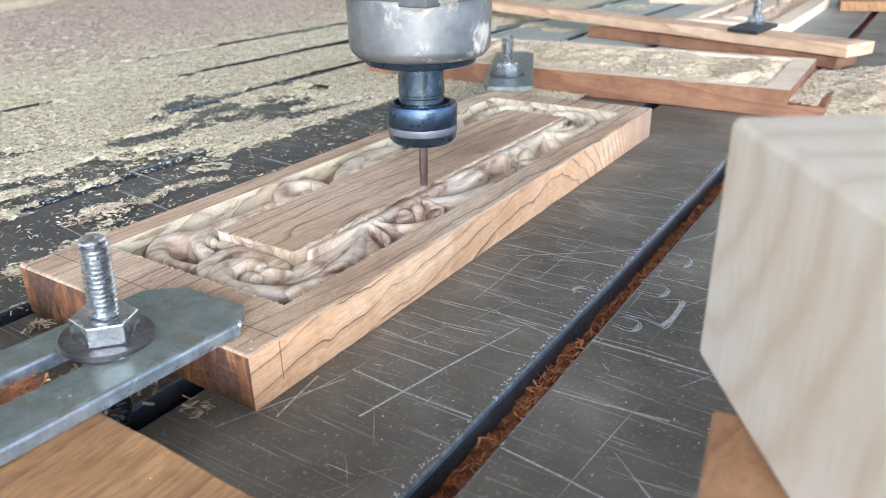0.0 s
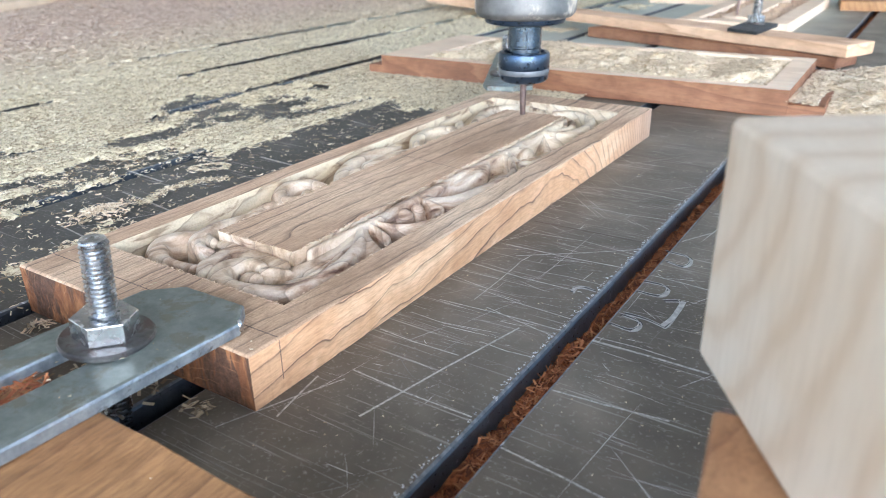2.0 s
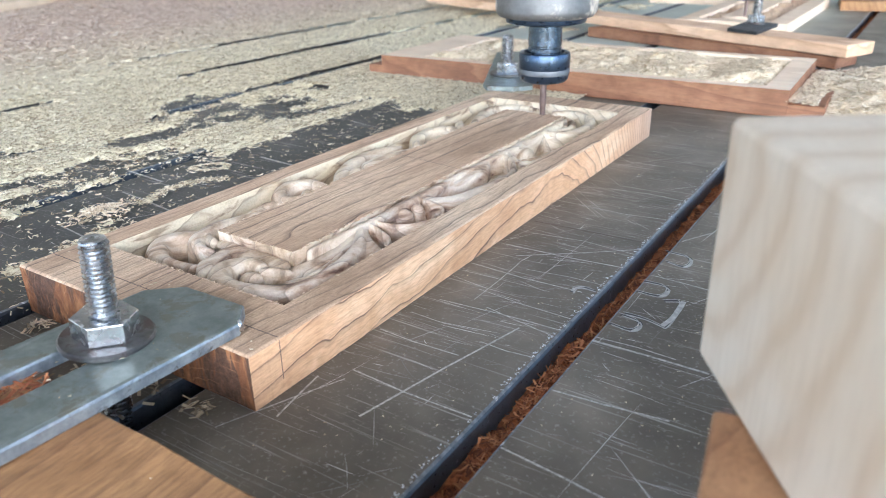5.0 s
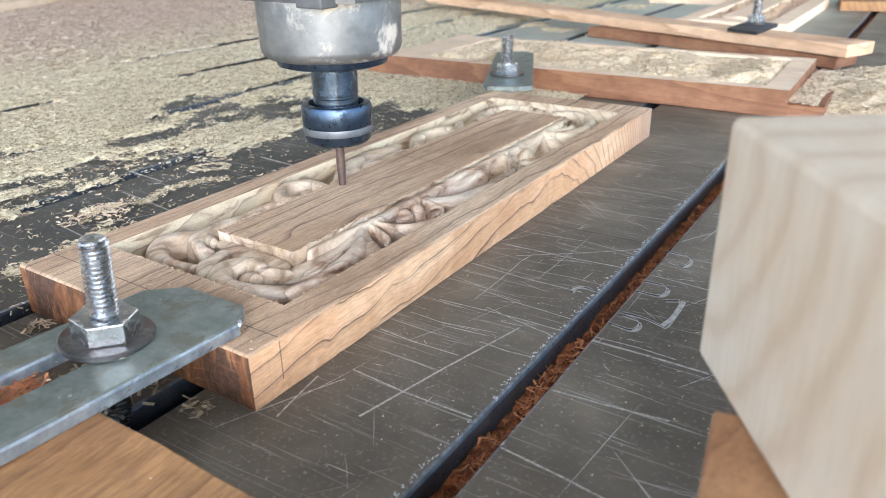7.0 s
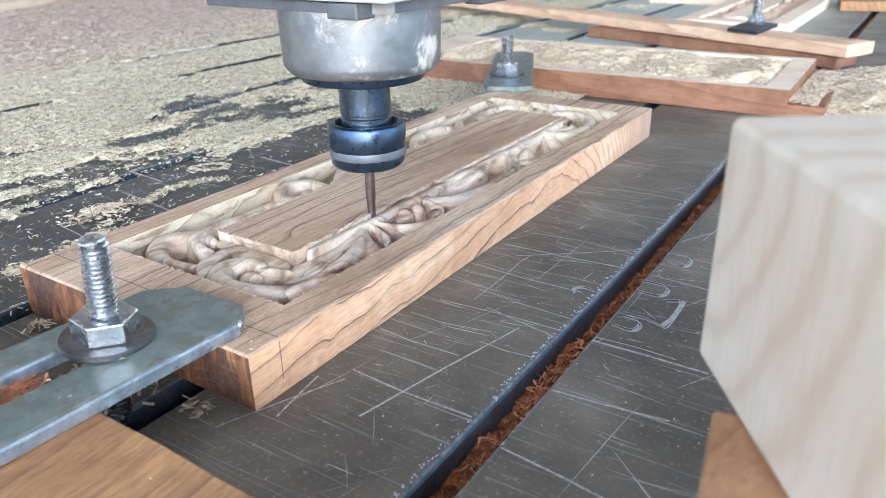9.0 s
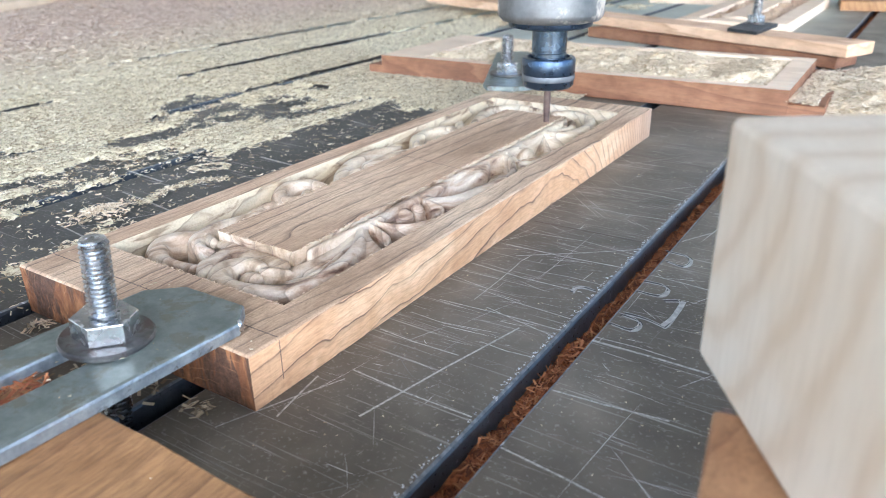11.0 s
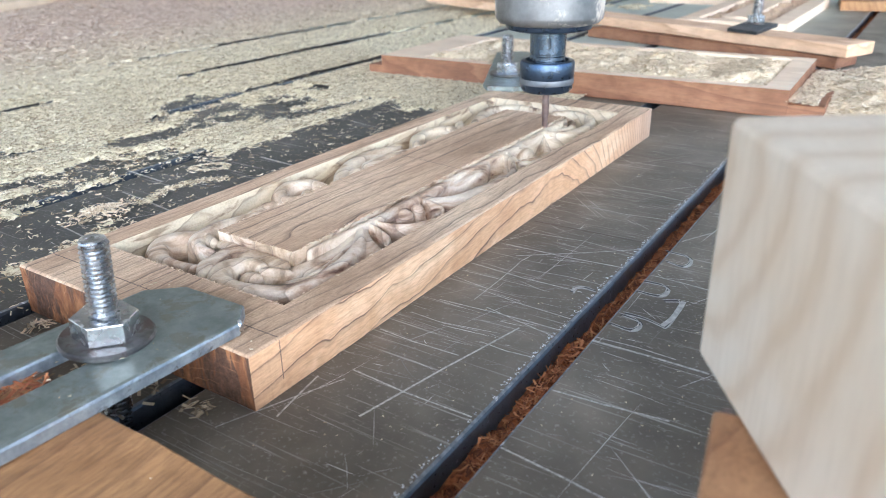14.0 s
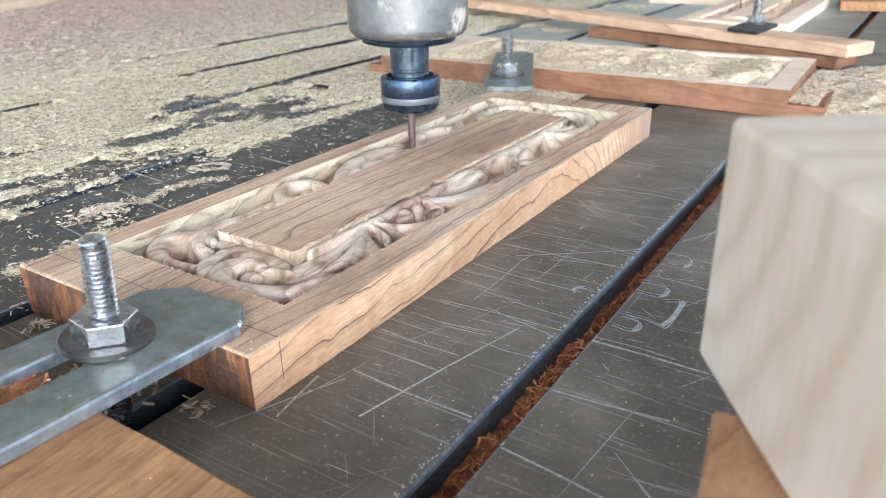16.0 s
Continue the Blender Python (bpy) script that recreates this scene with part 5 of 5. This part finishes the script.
# ---------------- router spindle ----------------
def router_spindle():
    base = tagged(new("router_spindle"), "steel router spindle with black collet nut and thin bit, cutting", "router spindle", "router heads")
    part("router_bit", lathe([(0, 0), (0.0014, 0.0), (0.0021, 0.0008), (0.0023, 0.010), (0.0026, 0.012), (0.0026, 0.034)], 20), CARBIDE, base, "thin brownish carbide bit", smooth=True)
    nut = part("collet_nut", lathe([(0.0028, 0.0305), (0.0155, 0.0300), (0.0172, 0.0306), (0.0188, 0.0325), (0.0192, 0.0400), (0.0194, 0.0402), (0.0197, 0.0410), (0.0198, 0.0505), (0.0190, 0.0522), (0.0176, 0.0527), (0.0158, 0.0527), (0.0155, 0.0480), (0.0135, 0.0480)], 72), BLACK, base, "black collet nut", smooth=True)
    part("collet_band", lathe([(0.0188, 0.0362), (0.0194, 0.0362), (0.0196, 0.0367), (0.01970, 0.0398), (0.0196, 0.0402), (0.0190, 0.0402)], 72), BAND, nut, "worn grey band round the nut", smooth=True)
    part("spindle_neck", lathe([(0.0128, 0.047), (0.0128, 0.0555), (0.0124, 0.0560), (0.0124, 0.0572), (0.0128, 0.0576), (0.0128, 0.0730), (0.0140, 0.0745), (0.0140, 0.0790)], 64), NECK, base, "dark polished spindle neck", smooth=True)
    part("seal_ring", lathe([(0.0140, 0.0732), (0.0255, 0.0734), (0.0298, 0.0746), (0.0304, 0.0758), (0.0304, 0.0792)], 64), BLACK, base, "black seal ring", smooth=True)
    part("spindle_housing", lathe([(0.020, 0.0782), (0.0310, 0.0780), (0.0350, 0.0790), (0.0375, 0.0818), (0.0381, 0.0842), (0.0386, 0.1100), (0.0386, 0.1138)], 96), HOUSING, base, "dull silver spindle housing with pale dust smears", smooth=True)
    part("flange", prism([(-0.062, -0.038), (0.030, -0.041), (0.043, -0.030), (0.045, 0.070), (-0.062, 0.070)], 0.1092, 0.1140, 0.0006), CAST, base, "grey cast flange under the bracket")
    for x0, x1, y0, y1 in ((0.020, 0.036, -0.046, -0.034), (0.040, 0.050, 0.030, 0.058)):
        part("clamp_lug", box(x0, x1, y0, y1, 0.1076, 0.1140, 0.0008), CAST, base, "grey lug")
    part("bracket", box(-0.085, 0.052, -0.047, 0.11, 0.1143, 0.30, 0.004, 3), WHITE, base, "white enamelled spindle bracket", smooth=True)
    return base


spindle = router_spindle()
# the machine's other head, which cuts the pale panel as a mirrored twin
twin = router_spindle()
TIP_Z, TWIN_Z = 0.0205, 0.0130


def motions():
    # the bits run round the raised fields: seconds, then millimetres in the plan
    for head, dx, y0, side, z in ((spindle, 0.0, 0.0, 1, TIP_Z), (twin, -0.020, 1.555, -1, TWIN_Z)):
        walk(head, [(t, pose(dx + x / 1000, y0 + side * y / 1000, z)) for t, x, y in [(0.0, -52, 187), (0.1, -50, 156), (0.2, -47, 136), (0.3, -49, 118), (0.4, -41, 78), (0.5, -51, 67), (0.6, -74, 67), (0.7, -96, 66),
        (0.8, -97, 93), (0.9, -104, 124), (1.0, -100, 138), (1.1, -101, 165), (1.2, -103, 189), (1.3, -105, 226), (1.4, -107, 260), (1.5, -104, 282),
        (1.6, -105, 305), (1.7, -107, 328), (1.8, -104, 344), (1.9, -94, 360), (2.0, -82, 370), (2.1, -60, 381), (2.2, -48, 375), (2.3, -49, 344),
        (2.4, -51, 325), (2.5, -49, 300), (2.6, -48, 276), (2.7, -52, 255), (2.8, -50, 219), (2.9, -48, 187), (3.0, -47, 163), (3.1, -42, 132),
        (3.2, -46, 120), (3.3, -41, 91), (3.4, -47, 67), (3.5, -68, 67), (3.6, -85, 61), (3.7, -90, 67), (3.8, -99, 115), (3.9, -104, 138),
        (4.0, -104, 157), (4.1, -108, 186), (4.2, -107, 217), (4.4, -105, 274), (4.5, -104, 297), (4.6, -106, 320), (4.7, -105, 338), (4.8, -98, 355),
        (4.9, -86, 366), (5.0, -68, 377), (5.1, -52, 377), (5.2, -49, 355), (5.3, -51, 331), (5.4, -50, 309), (5.5, -48, 285), (5.6, -50, 263),
        (5.7, -51, 232), (5.8, -48, 198), (5.9, -47, 171), (6.0, -43, 143), (6.1, -45, 124), (6.2, -43, 101), (6.3, -43, 69), (6.4, -51, 65),
        (6.5, -84, 69), (6.6, -97, 67), (6.7, -98, 101), (6.8, -103, 130), (6.9, -102, 150), (7.0, -94, 163), (7.2, -103, 234), (7.4, -97, 273),
        (7.6, -104, 329), (7.8, -100, 382), (8.0, -51, 368), (8.2, -52, 338), (8.4, -51, 295), (8.6, -55, 246), (8.8, -54, 186), (8.9, -51, 158),
        (9.0, -51, 136), (9.1, -49, 117), (9.2, -41, 71), (9.3, -58, 66), (9.4, -81, 67), (9.5, -90, 74), (9.6, -96, 105), (9.7, -103, 134),
        (9.8, -100, 150), (9.9, -98, 175), (10.0, -101, 206), (10.1, -104, 237), (10.2, -105, 266), (10.3, -107, 293), (10.4, -107, 317), (10.5, -105, 338),
        (10.6, -98, 355), (10.7, -89, 369), (10.8, -75, 378), (10.9, -64, 376), (11.0, -55, 357), (11.1, -50, 335), (11.2, -49, 309), (11.3, -51, 295),
        (11.4, -53, 277), (11.5, -55, 246), (11.6, -55, 216), (11.7, -52, 187), (11.8, -50, 161), (11.9, -48, 135), (12.0, -50, 118), (12.1, -43, 79),
        (12.2, -48, 65), (12.3, -76, 68), (12.4, -90, 64), (12.5, -92, 91), (12.6, -104, 130), (12.7, -101, 142), (12.8, -97, 164), (13.0, -103, 227),
        (13.2, -107, 285), (13.4, -108, 332), (13.6, -94, 366), (13.8, -67, 383), (14.0, -50, 344), (14.2, -49, 292), (14.4, -53, 255), (14.5, -54, 223),
        (14.6, -47, 184), (14.8, -51, 145), (15.0, -42, 92), (15.2, -70, 72), (15.4, -93, 78), (15.5, -106, 124), (15.6, -101, 139), (15.8, -107, 190),
        (16.0, -104, 249),]])


motions()
